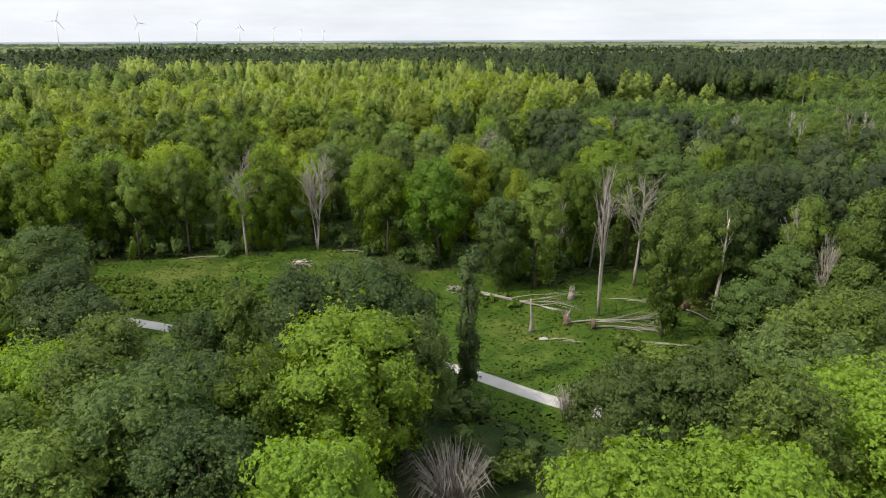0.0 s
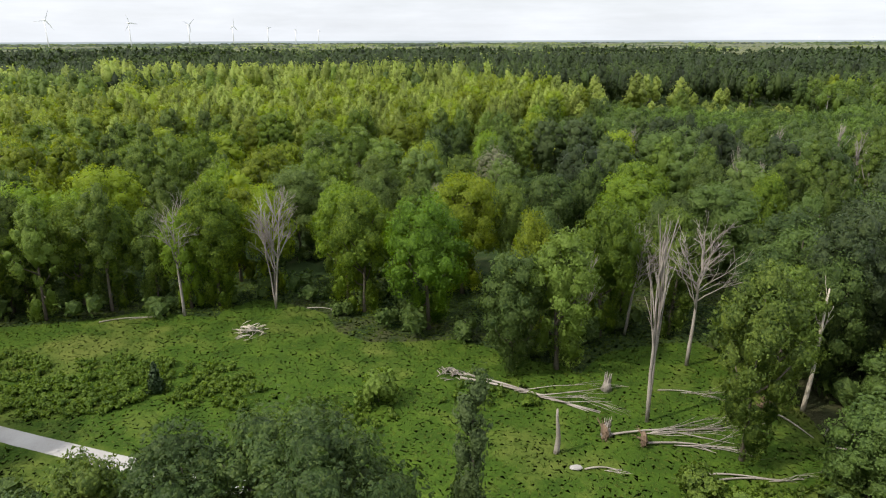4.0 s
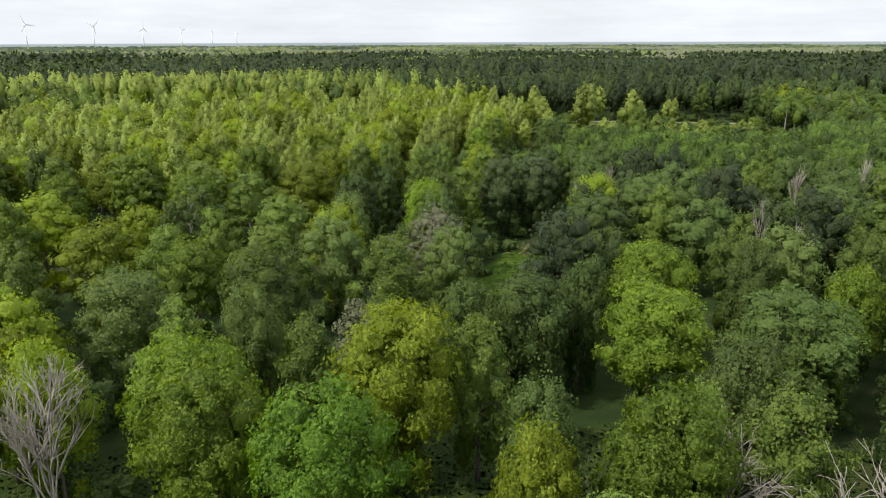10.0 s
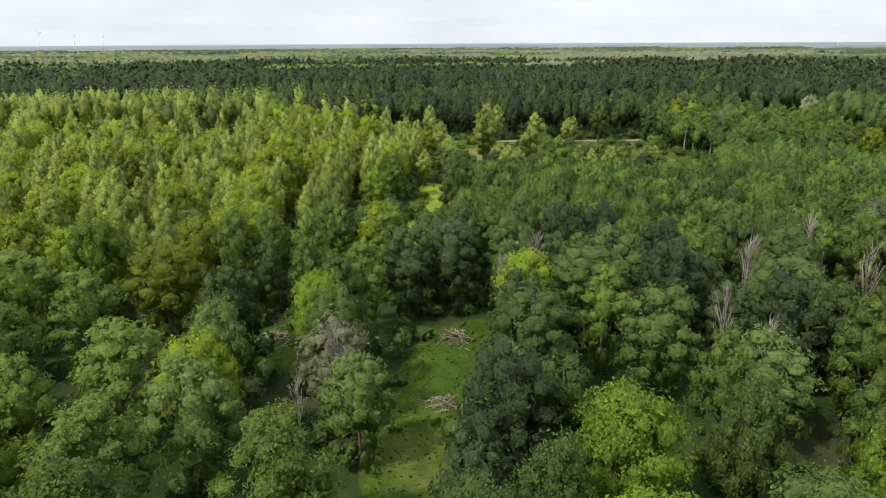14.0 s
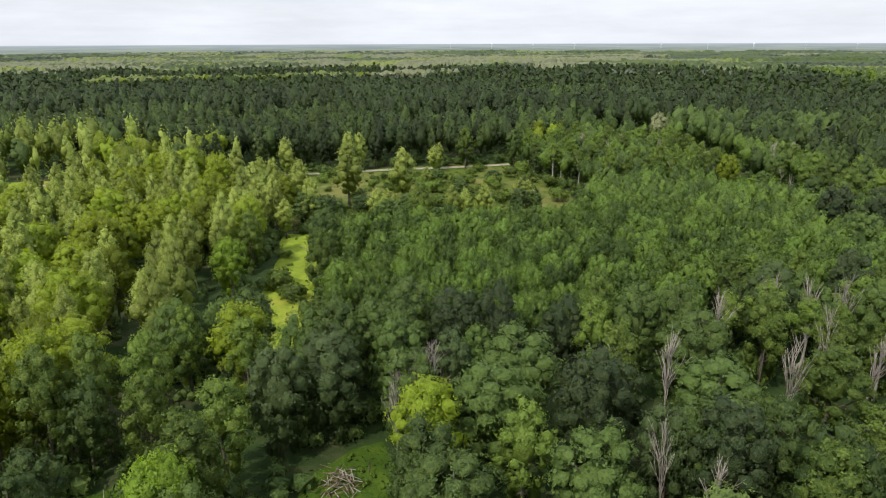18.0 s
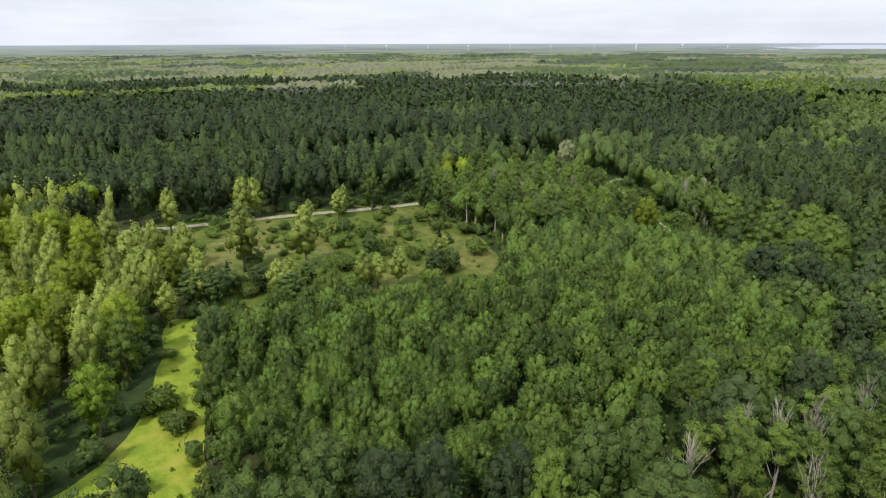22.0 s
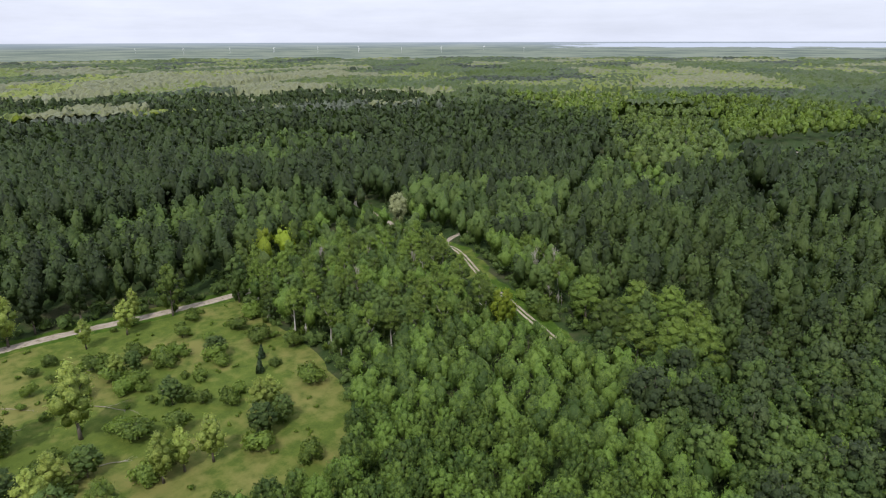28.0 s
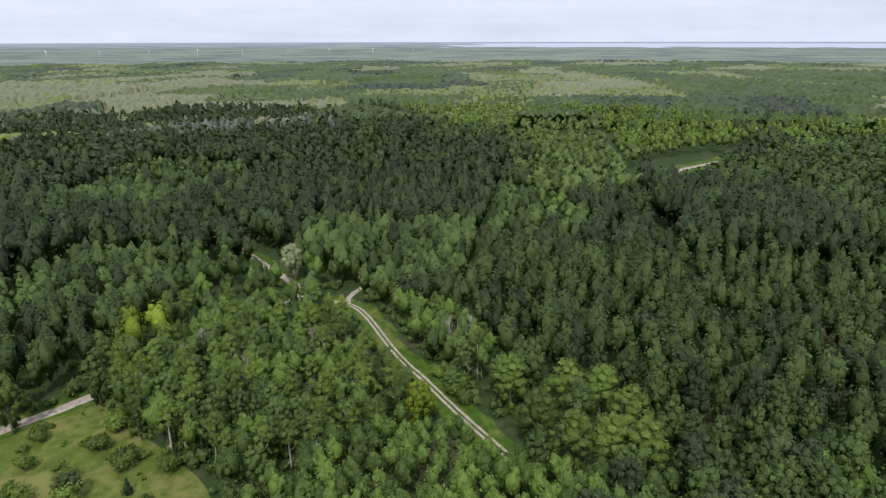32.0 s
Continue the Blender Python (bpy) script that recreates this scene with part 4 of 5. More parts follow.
for ex, ey in edge[::7]:
    kind = ("alder", "maple", "ash", "willow", "alder")[int(rng.integers(5))]
    if ex < 6 and kind == "alder":
        kind = "maple"
    if keep_off_heroes(np.array([ex]), np.array([ey]), 5.5)[0]:
        plant(kind, NEAR[kind], int(rng.integers(3)), ex + rng.uniform(-1.5, 1.5), ey + rng.uniform(-0.5, 2.5), rng.uniform(0.82, 1.08), rng.uniform(0, 6.28), rng.uniform(0.68, 0.85))

singles = {}
joined = {}


for ki, stand in enumerate(KINDS):
    if stand in ("bright", "pale_far", "grey_rows"):
        continue
    step = SPACING[stand]
    x, y = scatter(-330, 520, 0, 560, step, 0.36 if stand in ("dark", "oak") else 0.42, 11 + ki)
    d = from_line(FLIGHT, x, y)
    ok = (wood_kind(x, y) == ki) & ~is_open(x, y) & (d < 240) & seen_land(x, y) & keep_off_heroes(x, y, step * 0.9)
    if stand == "poplar":
        ok &= rng.uniform(size=len(x)) < np.where((y > 350) & (x < 70), 0.42, np.where(y > 360, 0.6, 0.78))
    if stand == "mixed":
        ok &= (y > 98) | (x < -46) | (x > 48)
    x, y, d = x[ok], y[ok], d[ok]
    pal = PALETTE[stand]
    # neighbours tend to be alike
    patch = np.array([noise.noise(Vector((px * 0.045, py * 0.045, 3.0 * ki))) for px, py in zip(x, y)])
    pick = np.clip(((patch + 0.5) * len(pal) + rng.normal(size=len(x)) * 0.9), 0, len(pal) - 0.01).astype(int)
    for px, py, pd, pk in sorted(zip(x, y, d, pick), key=lambda q: q[2]):
        kind = pal[pk]
        if stand == "mixed" and px < -8 and kind in ("alder", "willow"):
            kind = "maple" if rng.uniform() < 0.7 else "ash"
        # swap in alder and dusk here, their darker greens standing for cloud shade
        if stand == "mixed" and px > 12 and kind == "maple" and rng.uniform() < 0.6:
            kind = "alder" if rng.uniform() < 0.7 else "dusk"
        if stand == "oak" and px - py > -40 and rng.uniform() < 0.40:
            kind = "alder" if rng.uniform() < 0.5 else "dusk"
        sc = rng.uniform(0.92, 1.08) if kind == "oak" else rng.uniform(0.68, 1.04) if kind == "poplar" else rng.uniform(0.82, 1.12)
        if stand == "copse":
            sc *= 0.86 if kind != "oak" else 1.12
        # low growth on the near side of the sand track
        beside = min(math.hypot(px - tx, py - ty) for tx, ty in SAND_TRACK) if 170 < px < 300 else 99
        if beside < 60 and stand in ("oak", "copse"):
            edge = float(from_line(SAND_TRACK, np.array([px]), np.array([py]))[0])
            if edge < 34 and py > 262 and (px - 223) * 0.86 < (py - 269) * 0.5:
                sc *= 0.50 + 0.50 * edge / 34
        if (stand == "ash" and 72 < px < 150 and py > 140 and rng.uniform() < 0.5) or (stand == "copse" and beside > 14 and rng.uniform() < 0.38):
            plant("lanky", OTHER["lanky"], int(rng.integers(4)), px, py, rng.uniform(0.85, 1.1), rng.uniform(0, 6.28), rng.uniform(0.9, 1.2))
            continue
        near = pd < 52 and py < 128 and kind in NEAR
        if near and singles.get((kind, 1), 0) < 24:
            singles[(kind, 1)] = singles.get((kind, 1), 0) + 1
            plant(kind, NEAR[kind], int(rng.integers(3)), px, py, sc, rng.uniform(0, 6.28), rng.uniform(0.92, 1.15) * GIRTH[kind])
        elif pd < 78 and kind in CLOSE and singles.get((kind, 3), 0) < 70:
            singles[(kind, 3)] = singles.get((kind, 3), 0) + 1
            plant(kind, CLOSE[kind], int(rng.integers(3)), px, py, sc, rng.uniform(0, 6.28), rng.uniform(0.92, 1.15) * GIRTH[kind])
        elif pd < 190 and kind in MID and singles.get((kind, 2), 0) < {"oak": 290, "poplar": 230}.get(kind, 130):
            singles[(kind, 2)] = singles.get((kind, 2), 0) + 1
            plant(kind, MID[kind], int(rng.integers(4)), px, py, sc, rng.uniform(0, 6.28), rng.uniform(0.92, 1.15) * GIRTH[kind])
        else:
            joined.setdefault(kind, []).append((px, py, sc * HEIGHT[kind]))

# farther woods, joined stand by stand: planted blocks with rides between them
BLOCKS = {"mixed": "ash ash alder willow maple oak", "oak": "oak", "ash": "ash alder", "poplar": "poplar poplar ash", "dark": "dark green dark alder dark dark green dark dark",
          "copse": "oak alder", "bright": "ash willow oak ash alder willow ash", "pale_far": "silver poplar silver ash silver willow alder", "grey_rows": "pewter", "broad": "green dark green green"}


def block_of(x, y):
    """The planted block at a point: a number from 0 to 1, and whether the point lies on a ride."""
    u, v = 0.94 * x + 0.34 * y, -0.34 * x + 0.94 * y
    row = np.floor(v / 95)
    u = u + 37 * np.sin(row * 2.7)
    col = np.floor(u / 150)
    pick = np.abs(np.sin(row * 12.9898 + col * 78.233) * 43758.5453) % 1
    return pick, ((v / 95) % 1 < 0.06) | ((u / 150) % 1 < 0.035)


for ki, stand in enumerate(KINDS):
    for r0, r1, step in ((240, 430, 8.0), (430, 700, 9.6), (700, 980, 11.2)):
        x, y = scatter(-1500, 1800, -150, 1850, step, 0.42, 60 + ki)
        d = from_line(FLIGHT, x, y)
        ok = (d > r0) & (d <= r1) & seen_land(x, y)
        x, y, d = x[ok], y[ok], d[ok]
        pick, ride = block_of(x, y)
        ok = (wood_kind(x, y) == ki) & ~is_open(x, y) & ~ride
        pal = BLOCKS[stand].split()
        for px, py, pd, pp in zip(x[ok], y[ok], d[ok], pick[ok]):
            kind = pal[int(pp * len(pal))] if rng.uniform() < 0.88 else pal[int(rng.integers(len(pal)))]
            tall = 0.86 + 0.3 * (pp * 7.3 % 1)
            joined.setdefault(kind + ("_far" if pd > 480 else "_mid" if pd > 300 else ""), []).append((px, py, tall * HEIGHT[kind] * rng.uniform(0.78, 1.15)))


# two taller dark rows that stand over the far woods
for (ax, ay), (bx, by), tall in (((-119, 824), (-52, 798), 27), ((350, 777), (504, 742), 26)):
    for q in np.linspace(0, 1, int(math.hypot(bx - ax, by - ay) / 5.5)):
        for deep in range(3):
            joined.setdefault("dark_far", []).append((ax + (bx - ax) * q + rng.normal() * 1.5, ay + (by - ay) * q + deep * 8 + rng.normal() * 2, tall * rng.uniform(0.82, 1.08)))

# woods beside and behind the start of the flight
x, y = scatter(-150, 300, -110, 330, 8.6, 0.42, 91)
d = from_line(FLIGHT, x, y)
ok = ~seen_land(x, y) & ~is_open(x, y) & (d < 125)
for px, py in zip(x[ok], y[ok]):
    joined.setdefault(("maple", "ash", "alder", "willow")[int(rng.integers(4))], []).append((px, py, 16.5 * rng.uniform(0.8, 1.15)))


def join_trees(kind, places):
    far = kind.endswith("_far")
    base = kind.replace("_far", "").replace("_mid", "")
    r = np.random.default_rng(len(places))
    protos = []
    for i in range(6):
        if far:
            protos.append(far_tree(base, 19, 0.125, r))
        elif kind.endswith("_mid"):
            protos.append(low_tree(base, 1.0, 54, 0.062, r, 7, 1.6))
        else:
            protos.append(low_tree(base, 1.0, 130, 0.042 if base != "oak" else 0.050, r, 5, 1.4))
    vs, fs, own, out, n = [], [], [], [], 0
    for px, py, h in places:
        v, f, facing = protos[int(r.integers(6))]
        own.append(np.full(len(v), r.uniform()))
        a = r.uniform(0, 6.28)
        g = h * r.uniform(0.92, 1.18) * GIRTH[base] * (1.12 if far else 1.0)
        c, s = math.cos(a), math.sin(a)
        vs.append(np.stack([px + (v[:, 0] * c - v[:, 1] * s) * g, py + (v[:, 0] * s + v[:, 1] * c) * g, v[:, 2] * h], 1))
        out.append(np.stack([facing[:, 0] * c - facing[:, 1] * s, facing[:, 0] * s + facing[:, 1] * c, facing[:, 2]], 1))
        fs.append(f + n)
        n += len(v)
    me = mesh_from("woodland", np.concatenate(vs), np.concatenate(fs), LEAF[base])
    face_out(me, np.concatenate(out))
    me.attributes.new("tree", "FLOAT", "POINT").data.foreach_set("value", np.concatenate(own).astype(np.float32))
    name, words, category = WORDS[base]
    tagged(new("distant_" + category + "_wood" if far else category + "_wood", me), ("distant " if far else "") + "closed woodland of " + words.split(" with")[0], "woodland", kind="stuff")


for kind in sorted(joined):
    join_trees(kind, joined[kind])


# ---- the far canopy out to the horizon ----


FAR_KINDS = ["silver", "poplar", "willow", "ash", "alder", "dark"]
FAR_WORDS = ["far willow wood canopy, pale grey-green for haze", "far poplar wood canopy, coloured pale for sunlight and haze", "light green canopy of far leafy woods",
             "mid green canopy of far ash woods", "deep green canopy of far alder woods", "dark canopy of far planted woods"]


def far_plots(x, y):
    """The plot of far woodland at the points: two numbers from 0 to 1."""
    wx = x + 60 * np.sin(y / 170 + 1.1) + 34 * np.sin(x / 83 + y / 117) + 14 * np.sin(y / 37)
    wy = y + 55 * np.sin(x / 190) + 30 * np.sin(x / 97 - y / 71) + 12 * np.sin(x / 33)
    u, v = 0.91 * wx + 0.41 * wy, -0.41 * wx + 0.91 * wy
    row = np.floor(v / 110)
    col = np.floor((u + 90 * np.sin(row * 2.3)) / 250)
    a = np.abs(np.sin(row * 12.9898 + col * 78.233) * 43758.5453) % 1
    return a, np.abs(np.sin(row * 39.346 + col * 11.135) * 24634.6345) % 1


def far_canopy():
    """The crowns of the far woods out to the horizon, plot by plot, one mesh for each kind of wood."""
    r = np.random.default_rng(3)
    rings = 985 * (3290 / 985) ** (np.arange(134) / 133)
    angs = np.radians(np.arange(-42, 118, 0.2))
    rr, aa = np.meshgrid(rings, angs, indexing="ij")
    rr = rr * (1 + r.uniform(-0.0035, 0.0035, rr.shape))
    x, y = rr * np.sin(aa), rr * np.cos(aa)
    a, b = far_plots(x, y)
    h = 8.0 + 9.0 * b + r.uniform(-3.6, 3.6, x.shape)
    v = np.stack([x, y, h], -1).reshape(-1, 3)
    nr, na = x.shape
    i, j = np.meshgrid(np.arange(nr - 1), np.arange(na - 1), indexing="ij")
    f = np.stack([i * na + j, i * na + j + 1, (i + 1) * na + j + 1, (i + 1) * na + j], -1)
    pick, dist, turn = np.clip(a[:-1, :-1] + r.normal(size=(nr - 1, na - 1)) * 0.05, 0, 0.999), rr[:-1, :-1], np.degrees(aa[:-1, :-1])
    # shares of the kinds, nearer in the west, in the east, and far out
    # pale silver and poplar shares stand in for haze and sunlight
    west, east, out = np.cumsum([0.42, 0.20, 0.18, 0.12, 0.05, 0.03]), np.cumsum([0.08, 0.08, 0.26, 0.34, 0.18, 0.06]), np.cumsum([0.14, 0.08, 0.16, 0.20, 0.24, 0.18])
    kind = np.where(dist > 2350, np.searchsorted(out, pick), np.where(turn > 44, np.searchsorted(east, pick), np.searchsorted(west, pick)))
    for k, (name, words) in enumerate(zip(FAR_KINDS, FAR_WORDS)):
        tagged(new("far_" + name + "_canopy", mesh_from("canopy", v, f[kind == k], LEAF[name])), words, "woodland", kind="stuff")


far_canopy()

# ---- undergrowth, herbs and grass ----


def place_many(protos, places, r, squash=1.0):
    """Copies of small meshes joined into one set of vertices and faces."""
    vs, fs, n = [], [], 0
    for px, py, s in places:
        v, f = protos[int(r.integers(len(protos)))]
        a = r.uniform(0, 6.28)
        c, q = math.cos(a) * s, math.sin(a) * s
        vs.append(np.stack([px + v[:, 0] * c - v[:, 1] * q, py + v[:, 0] * q + v[:, 1] * c, v[:, 2] * s * squash], 1))
        fs.append(f + n)
        n += len(v)
    return np.concatenate(vs), np.concatenate(fs)


def bush_protos(count, size, r, amount):
    out = []
    for i in range(count):
        p = Pile()
        lobes = [(r.uniform(-0.5, 0.5), r.uniform(-0.5, 0.5), r.uniform(0.2, 0.55), r.uniform(0.3, 0.45), r.uniform(0.3, 0.45), r.uniform(0.3, 0.45)) for _ in range(4)]
        leafy(r, p, lobes, amount, size, 1, 0.8)
        out.append((np.concatenate(p.v), np.array(p.f)))
    return out


def undergrowth():
    r = np.random.default_rng(31)
    protos = bush_protos(5, 0.115, r, 95)
    x, y = scatter(-120, 300, 22, 420, 5.6, 0.5, 5)
    k = wood_kind(x, y)
    rim = is_open(x + 7, y) | is_open(x - 7, y) | is_open(x, y + 7) | is_open(x, y - 7)
    ok = ~is_open(x, y) & seen_land(x, y) & ((rim & (r.uniform(size=len(x)) < 0.8)) | ((k != 1) & (r.uniform(size=len(x)) < 0.30)))
    places = [(px, py, r.uniform(2.4, 6.0) if e else r.uniform(1.8, 4.4)) for px, py, e in zip(x[ok], y[ok], rim[ok])]
    v, f = place_many(protos, places, r)
    tagged(new("undergrowth", mesh_from("undergrowth", v, f, LEAF["alder"])), "dark green undergrowth below and along the woods", "undergrowth", kind="stuff")


def herb_patches():
    r = np.random.default_rng(32)
    protos = bush_protos(5, 0.20, r, 40)
    places = []
    for cx, cy, rx, ry, n in ((-41, 92, 9, 4.5, 150), (-55, 98, 8, 4, 60), (-12, 88, 7, 3, 40), (27, 73, 5, 3.5, 70), (-38, 98, 6, 3, 50), (-24, 92, 6, 3, 40), (38, 76, 5, 4, 40), (5, 92, 6, 3, 20), (-30, 96, 8, 3, 40)):
        for _ in range(n):
            a, q = r.uniform(0, 6.28), math.sqrt(r.uniform())
            places.append((cx + rx * q * math.cos(a), cy + ry * q * math.sin(a), r.uniform(0.6, 1.3)))
    x, y = scatter(-105, 45, 60, 122, 3.2, 0.5, 19)
    ok = inside(MEADOW, x, y) & (from_line(CYCLE_PATH, x, y) > 2.5) & (r.uniform(size=len(x)) < 0.14)
    places += [(px, py, r.uniform(0.18, 0.5)) for px, py in zip(x[ok], y[ok])]
    x, y = scatter(40, 190, 230, 410, 5.0, 0.5, 8)
    ok = (inside(PASTURE, x, y) | inside(RIDE, x, y)) & (r.uniform(size=len(x)) < 0.15)
    places += [(px, py, r.uniform(0.7, 1.7)) for px, py in zip(x[ok], y[ok])]
    x, y = scatter(-10, 45, 150, 212, 4.0, 0.5, 9)
    ok = inside(GLADE, x, y) & (r.uniform(size=len(x)) < 0.25)
    places += [(px, py, r.uniform(0.6, 1.3)) for px, py in zip(x[ok], y[ok])]
    v, f = place_many(protos, places, r)
    tagged(new("herb_patches", mesh_from("herbs", v, f, LEAF["herb"], True)), "patches of tall nettles and brambles in the grass", "herbs", kind="stuff")


def grass_tufts():
    r = np.random.default_rng(33)
    x, y = scatter(-110, 48, 50, 132, 0.56, 0.5, 12)
    ok = inside(MEADOW, x, y) | (from_line(CYCLE_PATH, x, y) < 8) | ((y > 98) & (x > -70))
    ok &= (from_line(CYCLE_PATH, x, y) > 1.6) & seen_land(x, y)
    x, y = x[ok], y[ok]
    x2, y2 = scatter(-12, 76, 150, 320, 0.9, 0.5, 13)
    ok = inside(GLADE, x2, y2) | inside(GLADE_WEST, x2, y2)
    x, y = np.concatenate([x, x2[ok]]), np.concatenate([y, y2[ok]])
    n = len(x)
    base = np.stack([x, y, np.zeros(n)], 1)
    vs, fs = [], []
    for b in range(2):
        a = r.uniform(0, 6.28, n)
        h = r.uniform(0.05, 0.15, n) * (0.7 + 0.6 * np.clip(np.sin(x * 0.5) * np.sin(y * 0.6), 0, 1))
        w = r.uniform(0.16, 0.34, n)
        side = np.stack([np.cos(a) * w, np.sin(a) * w, np.zeros(n)], 1)
        # blades turn their upper side to the open south
        side *= np.where(side[:, :1] * 0.85 - side[:, 1:2] * 0.5 > 0, 1, -1)
        tip = base + np.stack([r.normal(size=n) * 0.26, r.normal(size=n) * 0.26, h], 1)
        vs.append(np.stack([base - side, base + side, tip], 1).reshape(-1, 3))
        fs.append(np.arange(3 * n).reshape(-1, 3) + 3 * n * b)
    tufts = mesh_from("tufts", np.concatenate(vs), np.concatenate(fs), LEAF["blade"])
    face_out(tufts, unit(r.normal(size=(6 * n, 3)) * 0.25 + np.array([0, 0, 1.0])))
    tagged(new("meadow_grass", tufts), "uneven tufts of long green meadow grass", "grass", kind="stuff")


undergrowth()
herb_patches()
grass_tufts()

# ---- dead trees, logs and stumps ----


def branch(pile, r, p, d, length, radius, depth, spread, up=0.25):
    """A crooked limb that forks into thinner ones."""
    pts, rad = [p], [radius]
    steps = 4
    for i in range(steps):
        d = d + r.normal(size=3) * min(0.10, 0.05 + spread * 0.15) + np.array([0, 0, up * 0.12])
        d /= np.linalg.norm(d)
        p = p + d * length / steps
        pts.append(p)
        rad.append(radius * (1 - 0.75 * (i + 1) / steps) + 0.008)
    tube(pile, pts, rad, 6 if depth > 2 else 4)
    if depth > 0:
        for _ in range({4: 5, 3: 5, 2: 4, 1: 3}[min(depth, 4)]):
            q = r.uniform(0.35, 1.0)
            i = min(int(q * steps), steps - 1)
            at = pts[i] + (pts[i + 1] - pts[i]) * (q * steps - i)
            nd = d + r.normal(size=3) * spread
            nd[2] = nd[2] * 0.7 + up
            nd /= np.linalg.norm(nd)
            branch(pile, r, at, nd, length * r.uniform(0.42, 0.68), rad[i] * 0.55, depth - 1, spread, up)


def dead_tree_meshes(seed, h, stems=1, spread=0.42, clear=0.4, depth=3, apart=0.09, slim=1.0):
    """A bare standing tree: (trunk, limbs)."""
    r = np.random.default_rng(seed)
    trunk, limbs = Pile(), Pile()
    for s in range(stems):
        a = s * 2.4 + r.uniform(0, 1)
        lean = np.array([math.cos(a), math.sin(a), 0]) * (apart if stems > 1 else 0.03)
        pts, rad = [], []
        for i in range(7):
            q = i / 6
            pts.append(np.array([lean[0] * h * q + r.normal() * 0.1 * q, lean[1] * h * q + r.normal() * 0.1 * q, h * 0.85 * q - 0.1]))
            rad.append(slim * h * 0.0125 / math.sqrt(stems) * (1.25 - q * 1.0))
        tube(trunk, pts, rad, 7)
        for _ in range(13 // stems + 3):
            q = r.uniform(clear, 1.0)
            at = pts[min(5, int(q * 6))] + (pts[min(6, int(q * 6) + 1)] - pts[min(5, int(q * 6))]) * (q * 6 % 1)
            nd = np.array([r.normal() * spread, r.normal() * spread, 1.0])
            nd /= np.linalg.norm(nd)
            branch(limbs, r, at, nd, h * 0.34 * (1.25 - q * 0.7), slim * h * 0.0052, depth - 1, spread)
    return trunk.mesh("dead_trunk", DEAD_WOOD, True), limbs.mesh("dead_limbs", DEAD_WOOD, True)


DEAD = [dead_tree_meshes(1, 18.5, 2, 0.07, 0.35, 2, 0.016), dead_tree_meshes(2, 17, 1, 0.5, 0.5, 3), dead_tree_meshes(3, 15, 4, 0.32, 0.35, 3), dead_tree_meshes(4, 14, 1, 0.15, 0.40, 2, 0.09, 0.55), dead_tree_meshes(5, 11, 1, 0.20, 0.35, 2, 0.09, 0.55)]


def dead_tree(index, x, y, scale, turn, lean=0.0, label="bare grey dead tree still standing"):
    ob = empty("dead_tree", label, "dead tree", "standing dead trees")
    part("trunk", DEAD[index][0], ob)
    part("bare_crown", DEAD[index][1], ob, "thin bleached bare branches")
    ob.matrix_basis = Matrix.LocRotScale((x, y, 0), Euler((lean, 0, turn)), (scale, scale, scale))
    return ob


for item in (
    (0, 21, 87, 1.08, 0.3, 0.0, "tall bleached dead tree with upright bundled branches"),
    (1, 29.3, 99.3, 1.0, 1.1, 0.04, "grey dead tree forking into a spreading crown"),
    (2, -24.5, 117, 1.1, 0.4, 0.0, "many-stemmed grey dead tree at the wood edge"),
    (1, -37, 114.5, 0.95, 3.0, 0.05, "reddish grey dead tree leaning from the wood edge"),
    (3, 47, 80, 1.0, 0.0, 0.1),
    (3, 48, 86, 1.1, 1.0, -0.08),
    (4, 46, 77, 1.2, 2.0, 0.1),
    (4, 17, 104, 1.15, 0.5, 0.12),
    (1, 24, 108, 0.85, 4.0, -0.12),
    (4, 16, 101, 1.0, 3.3),
    (3, 40, 192, 0.95, 0.2),
    (2, 12, 172, 0.85, 2.1),
):
    dead_tree(*item)
for item in (
    (4, 6, 168, 0.9, 1.1),
    (4, 58, 225, 0.75, 0.0),
    (3, 106, 186, 1.35, 0.5, 0.05),
    (3, 132, 179, 1.3, 1.2),
    (3, 120, 182, 1.3, 2.2, -0.06),
    (4, 95, 187, 1.6, 1.8),
    (3, 115, 184, 1.25, 4.2, 0.12),
    (3, 105, 175, 1.3, 5.0, 0.14),
    (4, 102, 167, 1.6, 0.7, 0.12),
    (4, 76, 179, 1.6, 1.0),
    (3, 90, 170, 1.3, 2.0),
    (4, 258, 298, 1.5, 0.4),
    (4, 262, 292, 1.5, 2.2),
):
    dead_tree(*item)
for item in (
    (2, 46.5, 195.5, 0.98, 0.8, 0.0, "reddish brown dead tree with a brushy crown"),
    (3, 43.5, 198, 1.0, 1.8),
    (3, 250, 282, 0.75, 2.8, 0.1),
    (4, 248, 286, 0.8, 5.0, 0.3),
    (4, 214, 367, 1.35, 1.0),
    (4, 225, 352, 1.35, 2.0),
    (4, 206, 340, 1.35, 3.0),
    (4, 232, 336, 1.35, 3.7),
    (4, 196, 330, 0.75, 0.3),
    (4, 290, 266, 0.9, 0.9),
    (2, -30, 178, 0.95, 1.0),
    (4, -46, 150, 1.2, 2.0),
    (3, 62, 166, 1.1, 0.6),
    (4, 64, 160, 1.2, 1.6),
    (4, 70, 172, 1.0, 2.6),
):
    dead_tree(*item)


